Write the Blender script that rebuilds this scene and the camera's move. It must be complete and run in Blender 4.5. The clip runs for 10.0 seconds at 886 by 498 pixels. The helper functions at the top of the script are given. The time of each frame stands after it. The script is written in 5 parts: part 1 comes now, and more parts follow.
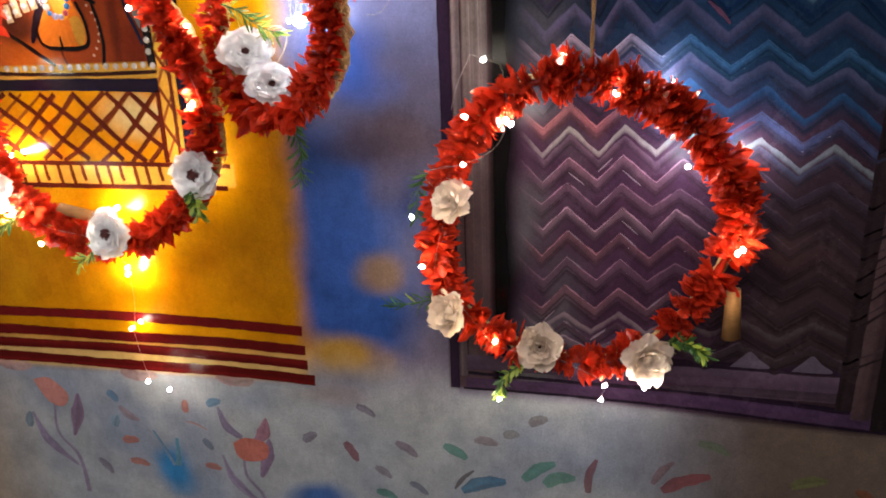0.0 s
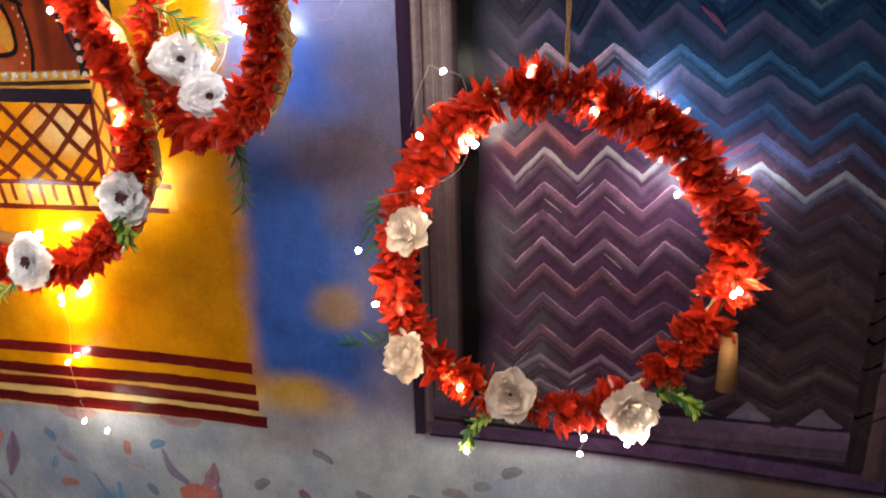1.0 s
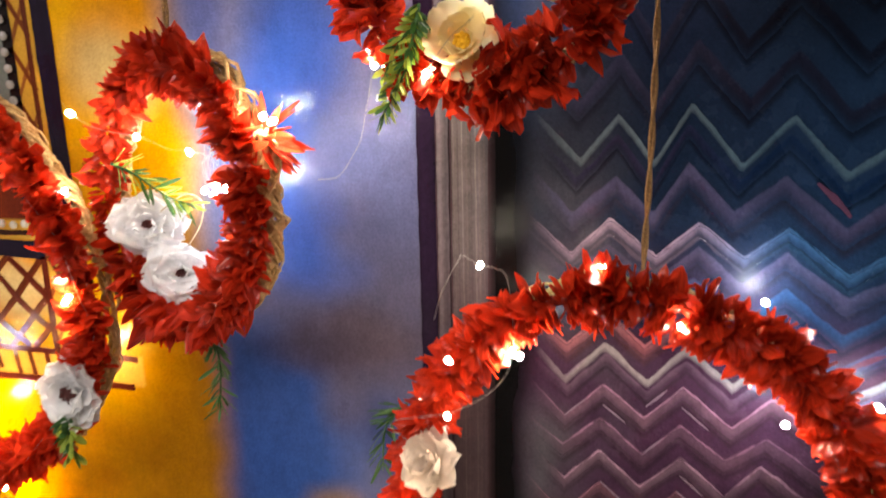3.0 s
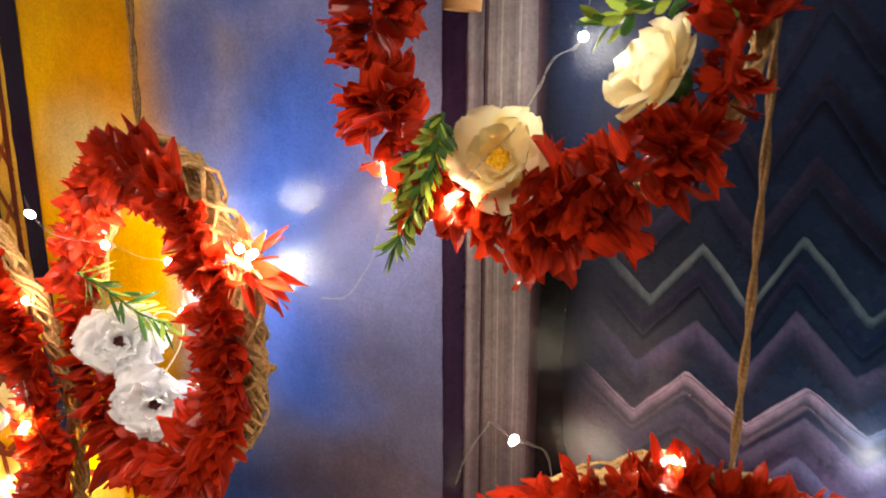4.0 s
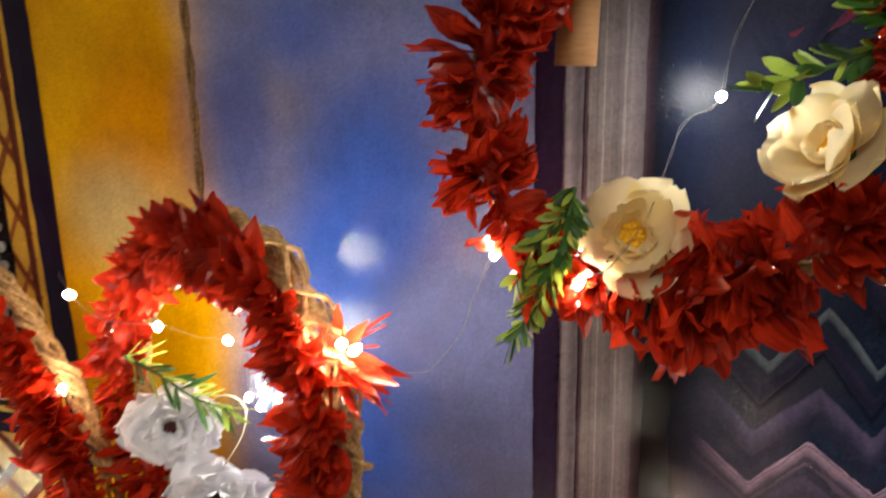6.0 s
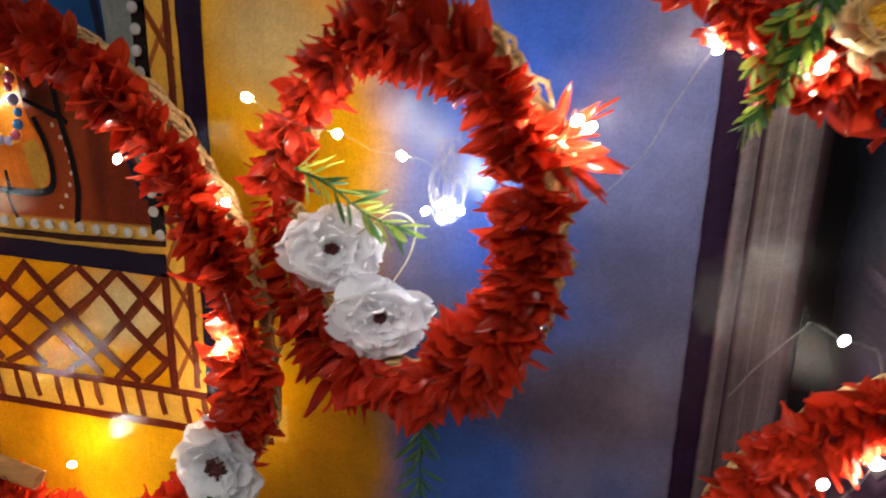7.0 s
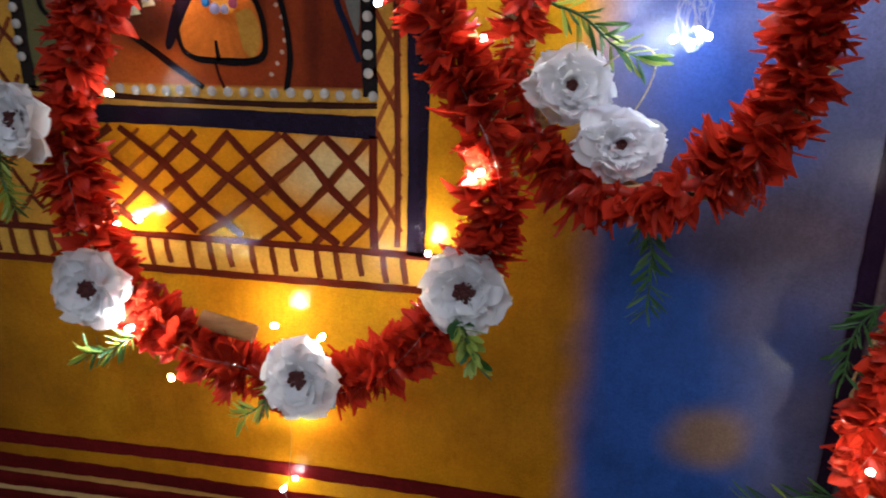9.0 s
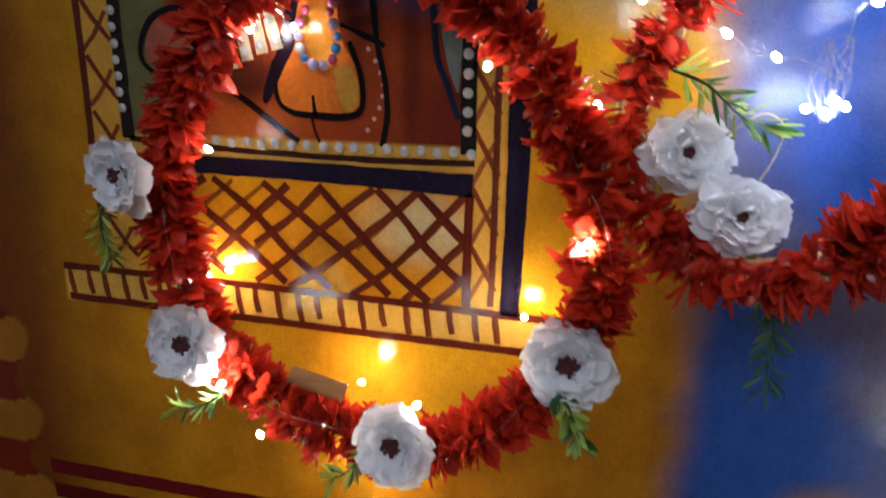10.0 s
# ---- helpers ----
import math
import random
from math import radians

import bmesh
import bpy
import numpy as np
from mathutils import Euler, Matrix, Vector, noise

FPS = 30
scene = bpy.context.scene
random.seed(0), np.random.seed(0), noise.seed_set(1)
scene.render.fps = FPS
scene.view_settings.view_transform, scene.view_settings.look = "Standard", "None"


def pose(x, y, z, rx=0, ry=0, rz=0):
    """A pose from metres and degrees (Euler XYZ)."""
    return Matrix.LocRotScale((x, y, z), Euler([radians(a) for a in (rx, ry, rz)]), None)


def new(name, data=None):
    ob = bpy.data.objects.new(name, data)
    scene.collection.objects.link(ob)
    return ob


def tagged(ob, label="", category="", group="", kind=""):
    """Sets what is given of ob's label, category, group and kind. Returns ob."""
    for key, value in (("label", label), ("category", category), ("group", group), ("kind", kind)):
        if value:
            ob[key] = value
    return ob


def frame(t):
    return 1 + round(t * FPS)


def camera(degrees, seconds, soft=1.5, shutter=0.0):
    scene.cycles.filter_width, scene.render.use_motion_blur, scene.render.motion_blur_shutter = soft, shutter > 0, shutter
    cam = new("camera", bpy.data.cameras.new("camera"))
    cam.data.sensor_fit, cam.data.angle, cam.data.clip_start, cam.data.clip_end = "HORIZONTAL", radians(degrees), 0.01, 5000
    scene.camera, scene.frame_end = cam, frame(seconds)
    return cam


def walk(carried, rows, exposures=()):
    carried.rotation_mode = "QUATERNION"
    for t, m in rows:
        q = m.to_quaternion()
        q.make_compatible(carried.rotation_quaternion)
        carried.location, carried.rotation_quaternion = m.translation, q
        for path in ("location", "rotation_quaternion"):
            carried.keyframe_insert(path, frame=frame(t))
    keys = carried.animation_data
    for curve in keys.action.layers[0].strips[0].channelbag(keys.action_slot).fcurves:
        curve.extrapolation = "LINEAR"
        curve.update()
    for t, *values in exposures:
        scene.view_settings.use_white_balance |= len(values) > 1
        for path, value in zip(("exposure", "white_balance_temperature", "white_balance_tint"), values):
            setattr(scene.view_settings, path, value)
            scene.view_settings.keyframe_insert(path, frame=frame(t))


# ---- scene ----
cam = camera(66.0, 10.0, soft=1.85, shutter=0.4)
METRES, EYE, TILT, LEAN, TURN = 1.0, 1.5, 0.0, 0.0, 11.7
ROWS = [
    (0.0, 0.0, 0.0, 0.0, -0.64, -17.64, 2.0),
    (0.5, 0.0244, 0.0447, -0.0101, -0.45, -17.83, 1.72),
    (1.0, 0.0445, 0.0854, -0.0031, -0.1, -16.87, 1.6),
    (1.5, 0.0634, 0.1149, 0.0142, 0.29, -15.6, 2.29),
    (2.0, 0.0759, 0.1401, 0.0527, 2.77, -15.14, 3.16),
    (2.2, 0.0713, 0.1585, 0.0613, 3.52, -15.22, 2.71),
    (3.3, 0.0259, 0.2911, 0.1023, 0.31, -13.38, 0.62),
    (3.5, 0.0298, 0.3152, 0.1125, 2.01, -13.13, 0.25),
    (4.0, 0.0397, 0.3669, 0.1418, 5.51, -13.14, -0.02),
    (4.2, 0.0331, 0.3811, 0.1433, 6.63, -12.35, -0.63),
    (4.5, 0.0119, 0.4076, 0.1581, 3.63, -12.09, -1.25),
    (5.0, -0.0224, 0.4339, 0.1762, -2.06, -11.57, -0.16),
    (5.2, -0.0256, 0.4332, 0.1810, -2.90, -11.58, 0.19),
    (6.3, -0.0345, 0.3854, 0.1559, 4.26, -14.40, 0.73),
    (6.5, -0.0584, 0.378, 0.1374, 5.16, -15.03, -0.01),
    (6.7, -0.0848, 0.3809, 0.1157, 4.72, -15.67, -1.10),
    (7.0, -0.1317, 0.387, 0.0969, 1.37, -16.46, -1.14),
    (7.5, -0.2074, 0.4, 0.0766, -2.75, -17.09, -1.69),
    (8.0, -0.2529, 0.3957, 0.0709, -4.44, -16.4, -1.06),
    (8.5, -0.2754, 0.3628, 0.0409, -4.05, -18.14, 0.22),
    (9.0, -0.2913, 0.3249, 0.0176, -1.69, -17.53, -0.64),
    (9.5, -0.3073, 0.325, 0.0189, 1.07, -16.94, 0.41),
    (10.0, -0.3243, 0.3498, 0.0471, 2.63, -16.74, -0.62),
]
walk(cam, [(t, pose(0, 0, EYE, TILT, LEAN, TURN) @ pose(METRES * x, METRES * y, METRES * z, 90 + pitch, roll, yaw)) for t, x, y, z, yaw, pitch, roll in ROWS],
     [(0.0, 0.80, 6700, 10), (1.0, 0.96, 6750, 10), (2.2, 0.96, 6900, 10), (3.3, 0.80, 7300, 10), (4.2, 0.65, 7750, 10), (5.2, 0.30, 7600, 10), (6.3, 0.14, 7000, 10), (7.5, -0.03, 6250, 10), (8.5, -0.12, 5750, 10), (10.0, -0.13, 5600, 10)])

# ---- light ----
LED_POWER = 760.0      # radiance of one bulb
ROOM_FILL = 34.0      # watts of the added ceiling fill
world = bpy.data.worlds.new("world")
scene.world = world
world.use_nodes = True
world.node_tree.nodes["Background"].inputs["Color"].default_value = (0.02, 0.02, 0.025, 1)
# assumed, unseen ceiling lamp, added to fill the room with dim light
room_fill = bpy.data.lights.new("ceiling_panel_light", "AREA")
room_fill.shape, room_fill.size, room_fill.size_y = "RECTANGLE", 2.0, 1.4
room_fill.energy, room_fill.color = ROOM_FILL, (1.0, 0.97, 0.96)
lamp_ob = new("ceiling_panel_light", room_fill)
lamp_ob.matrix_world = pose(-0.5, -1.0, 2.66)

# ---- colour and material tools ----
WALL = 0.735           # plane of the painted wall


def lin(r, g, b):
    """Display colour 0 to 255 to linear."""
    out = []
    for v in (r, g, b):
        v = v / 255.0
        out.append(v / 12.92 if v <= 0.04045 else ((v + 0.055) / 1.055) ** 2.4)
    return np.array(out)


def material(name):
    m = bpy.data.materials.new(name)
    m.use_nodes = True
    nt = m.node_tree
    return m, nt, nt.nodes["Principled BSDF"]


def add(nt, kind, **values):
    n = nt.nodes.new(kind)
    for k, v in values.items():
        n.inputs[k.replace("_", " ")].default_value = v
    return n


def mural_material():
    """Glossy enamel on plaster; the paint colour is stored on the mesh, grain and orange peel come on top."""
    m, nt, b = material("mural_paint")
    col = nt.nodes.new("ShaderNodeVertexColor")
    col.layer_name = "paint"
    co = nt.nodes.new("ShaderNodeTexCoord")
    big = add(nt, "ShaderNodeTexNoise", Scale=22.0, Detail=5.0, Roughness=0.65)
    fine = add(nt, "ShaderNodeTexNoise", Scale=560.0, Detail=3.0, Roughness=0.6)
    brush = add(nt, "ShaderNodeTexNoise", Scale=1.0, Detail=4.0, Roughness=0.7)
    stretch = nt.nodes.new("ShaderNodeMapping")
    stretch.inputs["Scale"].default_value = (190.0, 60.0, 34.0)
    nt.links.new(co.outputs["Object"], big.inputs["Vector"])
    nt.links.new(co.outputs["Object"], fine.inputs["Vector"])
    nt.links.new(co.outputs["Object"], stretch.inputs["Vector"])
    nt.links.new(stretch.outputs["Vector"], brush.inputs["Vector"])
    val = nt.nodes.new("ShaderNodeHueSaturation")
    mr = add(nt, "ShaderNodeMapRange", From_Min=0.3, From_Max=0.7, To_Min=0.63, To_Max=0.93)
    mr2 = add(nt, "ShaderNodeMapRange", From_Min=0.3, From_Max=0.7, To_Min=0.95, To_Max=1.05)
    mul = nt.nodes.new("ShaderNodeMath")
    mul.operation = "MULTIPLY"
    nt.links.new(big.outputs["Fac"], mr.inputs["Value"])
    nt.links.new(brush.outputs["Fac"], mr2.inputs["Value"])
    nt.links.new(mr.outputs["Result"], mul.inputs[0])
    nt.links.new(mr2.outputs["Result"], mul.inputs[1])
    mr3 = add(nt, "ShaderNodeMapRange", From_Min=0.3, From_Max=0.7, To_Min=0.86, To_Max=1.13)
    nt.links.new(fine.outputs["Fac"], mr3.inputs["Value"])
    mul2 = nt.nodes.new("ShaderNodeMath")
    mul2.operation = "MULTIPLY"
    nt.links.new(mul.outputs["Value"], mul2.inputs[0])
    nt.links.new(mr3.outputs["Result"], mul2.inputs[1])
    nt.links.new(mul2.outputs["Value"], val.inputs["Value"])
    nt.links.new(col.outputs["Color"], val.inputs["Color"])
    nt.links.new(val.outputs["Color"], b.inputs["Base Color"])
    rr = add(nt, "ShaderNodeMapRange", From_Min=0.3, From_Max=0.7, To_Min=0.05, To_Max=0.10)
    nt.links.new(big.outputs["Fac"], rr.inputs["Value"])
    dull = nt.nodes.new("ShaderNodeMapRange")
    dull.inputs["To Min"].default_value, dull.inputs["To Max"].default_value = 0.24, 0.0
    nt.links.new(col.outputs["Alpha"], dull.inputs["Value"])
    rough = nt.nodes.new("ShaderNodeMath")
    nt.links.new(rr.outputs["Result"], rough.inputs[0])
    nt.links.new(dull.outputs["Result"], rough.inputs[1])
    nt.links.new(rough.outputs["Value"], b.inputs["Roughness"])
    shine = nt.nodes.new("ShaderNodeMapRange")
    shine.inputs["From Min"].default_value = 0.2
    shine.inputs["To Min"].default_value, shine.inputs["To Max"].default_value = 0.07, 0.38
    nt.links.new(col.outputs["Alpha"], shine.inputs["Value"])
    nt.links.new(shine.outputs["Result"], b.inputs["Specular IOR Level"])
    b1 = add(nt, "ShaderNodeBump", Strength=0.44, Distance=0.0007)
    b2 = add(nt, "ShaderNodeBump", Strength=0.08, Distance=0.0010)
    nt.links.new(fine.outputs["Fac"], b1.inputs["Height"])
    nt.links.new(brush.outputs["Fac"], b2.inputs["Height"])
    nt.links.new(b1.outputs["Normal"], b2.inputs["Normal"])
    nt.links.new(b2.outputs["Normal"], b.inputs["Normal"])
    return m


def sheet_material(name, dark, light, rough, through_light, spec=0.5, scale=120.0, bump=0.3, distance=0.0006):
    """Thin cloth, paper or foil: colour differs from piece to piece, and some light passes through."""
    m, nt, b = material(name)
    info = nt.nodes.new("ShaderNodeObjectInfo")
    geo = nt.nodes.new("ShaderNodeNewGeometry")
    co = nt.nodes.new("ShaderNodeTexCoord")
    noise_n = add(nt, "ShaderNodeTexNoise", Scale=scale, Detail=4.0, Roughness=0.6)
    nt.links.new(co.outputs["Object"], noise_n.inputs["Vector"])
    s1 = nt.nodes.new("ShaderNodeMath")
    s1.operation = "ADD"
    nt.links.new(info.outputs["Random"], s1.inputs[0])
    nt.links.new(geo.outputs["Random Per Island"], s1.inputs[1])
    s2 = nt.nodes.new("ShaderNodeMath")
    s2.operation = "MULTIPLY_ADD"
    nt.links.new(s1.outputs["Value"], s2.inputs[0])
    s2.inputs[1].default_value = 0.35
    nt.links.new(noise_n.outputs["Fac"], s2.inputs[2])
    ramp = nt.nodes.new("ShaderNodeValToRGB")
    ramp.color_ramp.elements[0].position, ramp.color_ramp.elements[1].position = 0.35, 1.0
    ramp.color_ramp.elements[0].color = (*lin(*dark), 1)
    ramp.color_ramp.elements[1].color = (*lin(*light), 1)
    nt.links.new(s2.outputs["Value"], ramp.inputs["Fac"])
    nt.links.new(ramp.outputs["Color"], b.inputs["Base Color"])
    b.inputs["Roughness"].default_value = rough
    b.inputs["Specular IOR Level"].default_value = spec
    bp = add(nt, "ShaderNodeBump", Strength=bump, Distance=distance)
    nt.links.new(noise_n.outputs["Fac"], bp.inputs["Height"])
    nt.links.new(bp.outputs["Normal"], b.inputs["Normal"])
    tr = nt.nodes.new("ShaderNodeBsdfTranslucent")
    nt.links.new(ramp.outputs["Color"], tr.inputs["Color"])
    mix = nt.nodes.new("ShaderNodeMixShader")
    mix.inputs["Fac"].default_value = through_light
    nt.links.new(b.outputs["BSDF"], mix.inputs[1])
    nt.links.new(tr.outputs["BSDF"], mix.inputs[2])
    nt.links.new(mix.outputs["Shader"], nt.nodes["Material Output"].inputs["Surface"])
    return m


def solid_material(name, dark, light, rough, scale=60.0, metal=0.0, bump=0.3, distance=0.001, stretch=(1, 1, 1)):
    m, nt, b = material(name)
    co = nt.nodes.new("ShaderNodeTexCoord")
    mp = nt.nodes.new("ShaderNodeMapping")
    mp.inputs["Scale"].default_value = stretch
    noise_n = add(nt, "ShaderNodeTexNoise", Scale=scale, Detail=6.0, Roughness=0.65)
    nt.links.new(co.outputs["Object"], mp.inputs["Vector"])
    nt.links.new(mp.outputs["Vector"], noise_n.inputs["Vector"])
    ramp = nt.nodes.new("ShaderNodeValToRGB")
    ramp.color_ramp.elements[0].position, ramp.color_ramp.elements[1].position = 0.3, 0.7
    ramp.color_ramp.elements[0].color = (*lin(*dark), 1)
    ramp.color_ramp.elements[1].color = (*lin(*light), 1)
    nt.links.new(noise_n.outputs["Fac"], ramp.inputs["Fac"])
    nt.links.new(ramp.outputs["Color"], b.inputs["Base Color"])
    b.inputs["Roughness"].default_value = rough
    b.inputs["Metallic"].default_value = metal
    bp = add(nt, "ShaderNodeBump", Strength=bump, Distance=distance)
    nt.links.new(noise_n.outputs["Fac"], bp.inputs["Height"])
    nt.links.new(bp.outputs["Normal"], b.inputs["Normal"])
    return m


def bulb_material(name, colour, strength):
    m, nt, b = material(name)
    b.inputs["Base Color"].default_value = (0.9, 0.9, 0.9, 1)
    b.inputs["Roughness"].default_value = 0.15
    b.inputs["Emission Color"].default_value = (*colour, 1)
    b.inputs["Emission Strength"].default_value = strength
    return m


def foil_material():
    """Glossy red plastic ribbon with folds along its length; some light shines through."""
    m, nt, b = material("red_foil_petal")
    info = nt.nodes.new("ShaderNodeObjectInfo")
    geo = nt.nodes.new("ShaderNodeNewGeometry")
    uv = nt.nodes.new("ShaderNodeTexCoord")
    mp = nt.nodes.new("ShaderNodeMapping")
    mp.inputs["Scale"].default_value = (5.5, 0.9, 1.0)
    folds = add(nt, "ShaderNodeTexNoise", Scale=1.6, Detail=3.0, Roughness=0.55)
    nt.links.new(uv.outputs["UV"], mp.inputs["Vector"])
    nt.links.new(mp.outputs["Vector"], folds.inputs["Vector"])
    s1 = nt.nodes.new("ShaderNodeMath")
    s1.operation = "ADD"
    nt.links.new(info.outputs["Random"], s1.inputs[0])
    nt.links.new(geo.outputs["Random Per Island"], s1.inputs[1])
    s2 = nt.nodes.new("ShaderNodeMath")
    s2.operation = "MULTIPLY_ADD"
    s2.inputs[1].default_value = 0.35
    nt.links.new(s1.outputs["Value"], s2.inputs[0])
    nt.links.new(folds.outputs["Fac"], s2.inputs[2])
    ramp = nt.nodes.new("ShaderNodeValToRGB")
    ramp.color_ramp.elements[0].position, ramp.color_ramp.elements[1].position = 0.35, 1.05
    ramp.color_ramp.elements[0].color = (*lin(86, 11, 8), 1)
    ramp.color_ramp.elements[1].color = (*lin(213, 57, 31), 1)
    nt.links.new(s2.outputs["Value"], ramp.inputs["Fac"])
    nt.links.new(ramp.outputs["Color"], b.inputs["Base Color"])
    b.inputs["Roughness"].default_value = 0.20
    b.inputs["Specular IOR Level"].default_value = 0.28
    b.inputs["Coat Weight"].default_value, b.inputs["Coat Roughness"].default_value = 0.75, 0.04
    bp = add(nt, "ShaderNodeBump", Strength=0.85, Distance=0.0022)
    nt.links.new(folds.outputs["Fac"], bp.inputs["Height"])
    nt.links.new(bp.outputs["Normal"], b.inputs["Normal"])
    tr = nt.nodes.new("ShaderNodeBsdfTranslucent")
    nt.links.new(ramp.outputs["Color"], tr.inputs["Color"])
    mix = nt.nodes.new("ShaderNodeMixShader")
    mix.inputs["Fac"].default_value = 0.40
    nt.links.new(b.outputs["BSDF"], mix.inputs[1])
    nt.links.new(tr.outputs["BSDF"], mix.inputs[2])
    nt.links.new(mix.outputs["Shader"], nt.nodes["Material Output"].inputs["Surface"])
    return m


MURAL = mural_material()
RED = foil_material()
WHITE = sheet_material("white_cloth_petal", (231, 230, 232), (245, 245, 247), 0.8, 0.50, 0.15, 160.0, 0.25, 0.0005)
BEIGE = sheet_material("beige_cloth_petal", (192, 172, 158), (220, 204, 190), 0.75, 0.40, 0.15, 160.0, 0.25, 0.0005)
CREAM = sheet_material("cream_cloth_petal", (241, 218, 158), (250, 234, 190), 0.7, 0.50, 0.2, 130.0, 0.35, 0.0008)
YOLK = solid_material("yellow_flower_centre", (214, 150, 20), (240, 190, 40), 0.7, 300.0)
BROWN_EYE = solid_material("dark_flower_centre", (44, 13, 14), (84, 28, 24), 0.8, 400.0)
LEAF = sheet_material("plastic_leaf_green", (14, 42, 26), (58, 98, 40), 0.42, 0.25, 0.5, 60.0, 0.2)
LEAF_PALE = sheet_material("plastic_leaf_lime", (84, 118, 36), (158, 174, 70), 0.42, 0.3, 0.5, 60.0, 0.2)
JUTE = solid_material("jute_rope", (166, 122, 70), (230, 190, 132), 0.9, 420.0, 0.0, 0.8, 0.0015)
CORD = solid_material("jute_cord", (86, 58, 34), (156, 116, 70), 0.92, 700.0, 0.0, 0.8, 0.001)
TWINE = solid_material("pale_twine", (150, 132, 102), (190, 174, 146), 0.9, 500.0)
WIRE = solid_material("silver_wire", (128, 124, 118), (178, 173, 166), 0.3, 200.0, 0.85, 0.1)
KRAFT = solid_material("kraft_paper", (126, 86, 44), (148, 104, 56), 0.8, 90.0, 0.0, 0.3, 0.0006, (1, 1, 6))
PEARL = solid_material("pearl_gem", (124, 120, 118), (172, 168, 164), 0.07, 150.0, 0.0, 0.05)
GEM_BLUE = solid_material("blue_gem", (20, 62, 112), (50, 112, 162), 0.15, 150.0, 0.0, 0.05)
GEM_LAV = solid_material("lavender_gem", (100, 94, 126), (146, 138, 166), 0.12, 150.0, 0.0, 0.05)
GEM_RED = solid_material("plum_gem", (110, 30, 52), (160, 70, 96), 0.15, 150.0, 0.0, 0.05)
PLASTER = solid_material("plain_plaster", (116, 110, 104), (134, 128, 120), 0.85, 14.0, 0.0, 0.3, 0.002)
FLOOR = solid_material("floor_concrete", (96, 90, 84), (128, 120, 112), 0.6, 9.0, 0.0, 0.3, 0.002)
BULB = bulb_material("led_bulb_white", (1.0, 0.90, 0.77), LED_POWER)
BULB_COOL = bulb_material("led_bulb_cool", (0.88, 0.93, 1.0), LED_POWER)
BULB_FAINT = bulb_material("led_bulb_cool_faint", (0.88, 0.93, 1.0), 0.5 * LED_POWER)
BULB_WARM = bulb_material("led_bulb_warm", (1.0, 0.80, 0.54), LED_POWER)
BULB_MID = bulb_material("led_bulb_mid", (1.0, 0.92, 0.82), 0.55 * LED_POWER)
BULB_DIM = bulb_material("led_bulb_dim", (1.0, 0.90, 0.77), 0.25 * LED_POWER)


# ---- mesh tools ----
def mesh_of(name, verts, faces, mat, smooth=False, colours=None, uvs=None):
    me = bpy.data.meshes.new(name)
    me.from_pydata([tuple(v) for v in verts], [], faces)
    me.materials.append(mat)
    if smooth:
        me.polygons.foreach_set("use_smooth", [True] * len(me.polygons))
    if colours is not None:
        at = me.color_attributes.new("paint", "FLOAT_COLOR", "POINT")
        rgba = np.ones((len(verts), 4))
        rgba[:, :3] = colours
        at_x, at_z = np.array([v[0] for v in verts]), np.array([v[2] for v in verts])
        rgba[:, 3] = 1 - 0.55 * ((at_x > -0.34) & (at_x < -0.149)) * (1 - step(1.36, 1.44, at_z)) - 0.7 * (1 - step(1.17, 1.22, at_z)) * (at_x < -0.34) - (0.55 + 0.25 * step(-0.05, -0.01, at_x)) * (at_x > -0.1) * ((at_x < 0.36) & (at_z > 1.05))   # gloss: the zigzag panel is duller
        at.data.foreach_set("color", rgba.ravel())
    if uvs is not None:
        layer = me.uv_layers.new(name="UVMap")
        corner = np.empty(len(me.loops), dtype=np.int32)
        me.loops.foreach_get("vertex_index", corner)
        layer.data.foreach_set("uv", np.asarray(uvs, dtype=np.float32)[corner].ravel())
    me.update()
    return me


def part(name, me, parent, label="", m=None):
    """Links a mesh as one part under a thing or a part."""
    if isinstance(me, tuple):
        me = mesh_of(name, *me)
    ob = new(name, me)
    ob.parent = parent
    if m is not None:
        ob.matrix_basis = m
    if label:
        tagged(ob, label)
    return ob


def box_mesh(x0, x1, y0, y1, z0, z1):
    v = [(x, y, z) for x in (x0, x1) for y in (y0, y1) for z in (z0, z1)]
    f = [(0, 1, 3, 2), (4, 6, 7, 5), (0, 4, 5, 1), (2, 3, 7, 6), (0, 2, 6, 4), (1, 5, 7, 3)]
    return v, f


def tube(points, radius, sides=6, closed=False):
    """A round tube along points; radius is a number or one for each point."""
    P = [Vector(p) for p in points]
    n = len(P)
    rad = radius if hasattr(radius, "__len__") else [radius] * n
    verts, faces = [], []
    up = Vector((0.31, 0.2, 0.93))
    for i in range(n):
        a = P[(i - 1) % n] if closed or i > 0 else P[0]
        b = P[(i + 1) % n] if closed or i < n - 1 else P[-1]
        t = (b - a).normalized()
        u = (up - t * up.dot(t)).normalized()
        w = t.cross(u)
        up = u
        for k in range(sides):
            g = 2 * math.pi * k / sides
            verts.append(P[i] + (u * math.cos(g) + w * math.sin(g)) * rad[i])
    for i in range(n if closed else n - 1):
        j = (i + 1) % n
        for k in range(sides):
            l = (k + 1) % sides
            faces.append((i * sides + k, i * sides + l, j * sides + l, j * sides + k))
    if not closed:
        faces.append(tuple(range(sides - 1, -1, -1)))
        faces.append(tuple((n - 1) * sides + k for k in range(sides)))
    return verts, faces


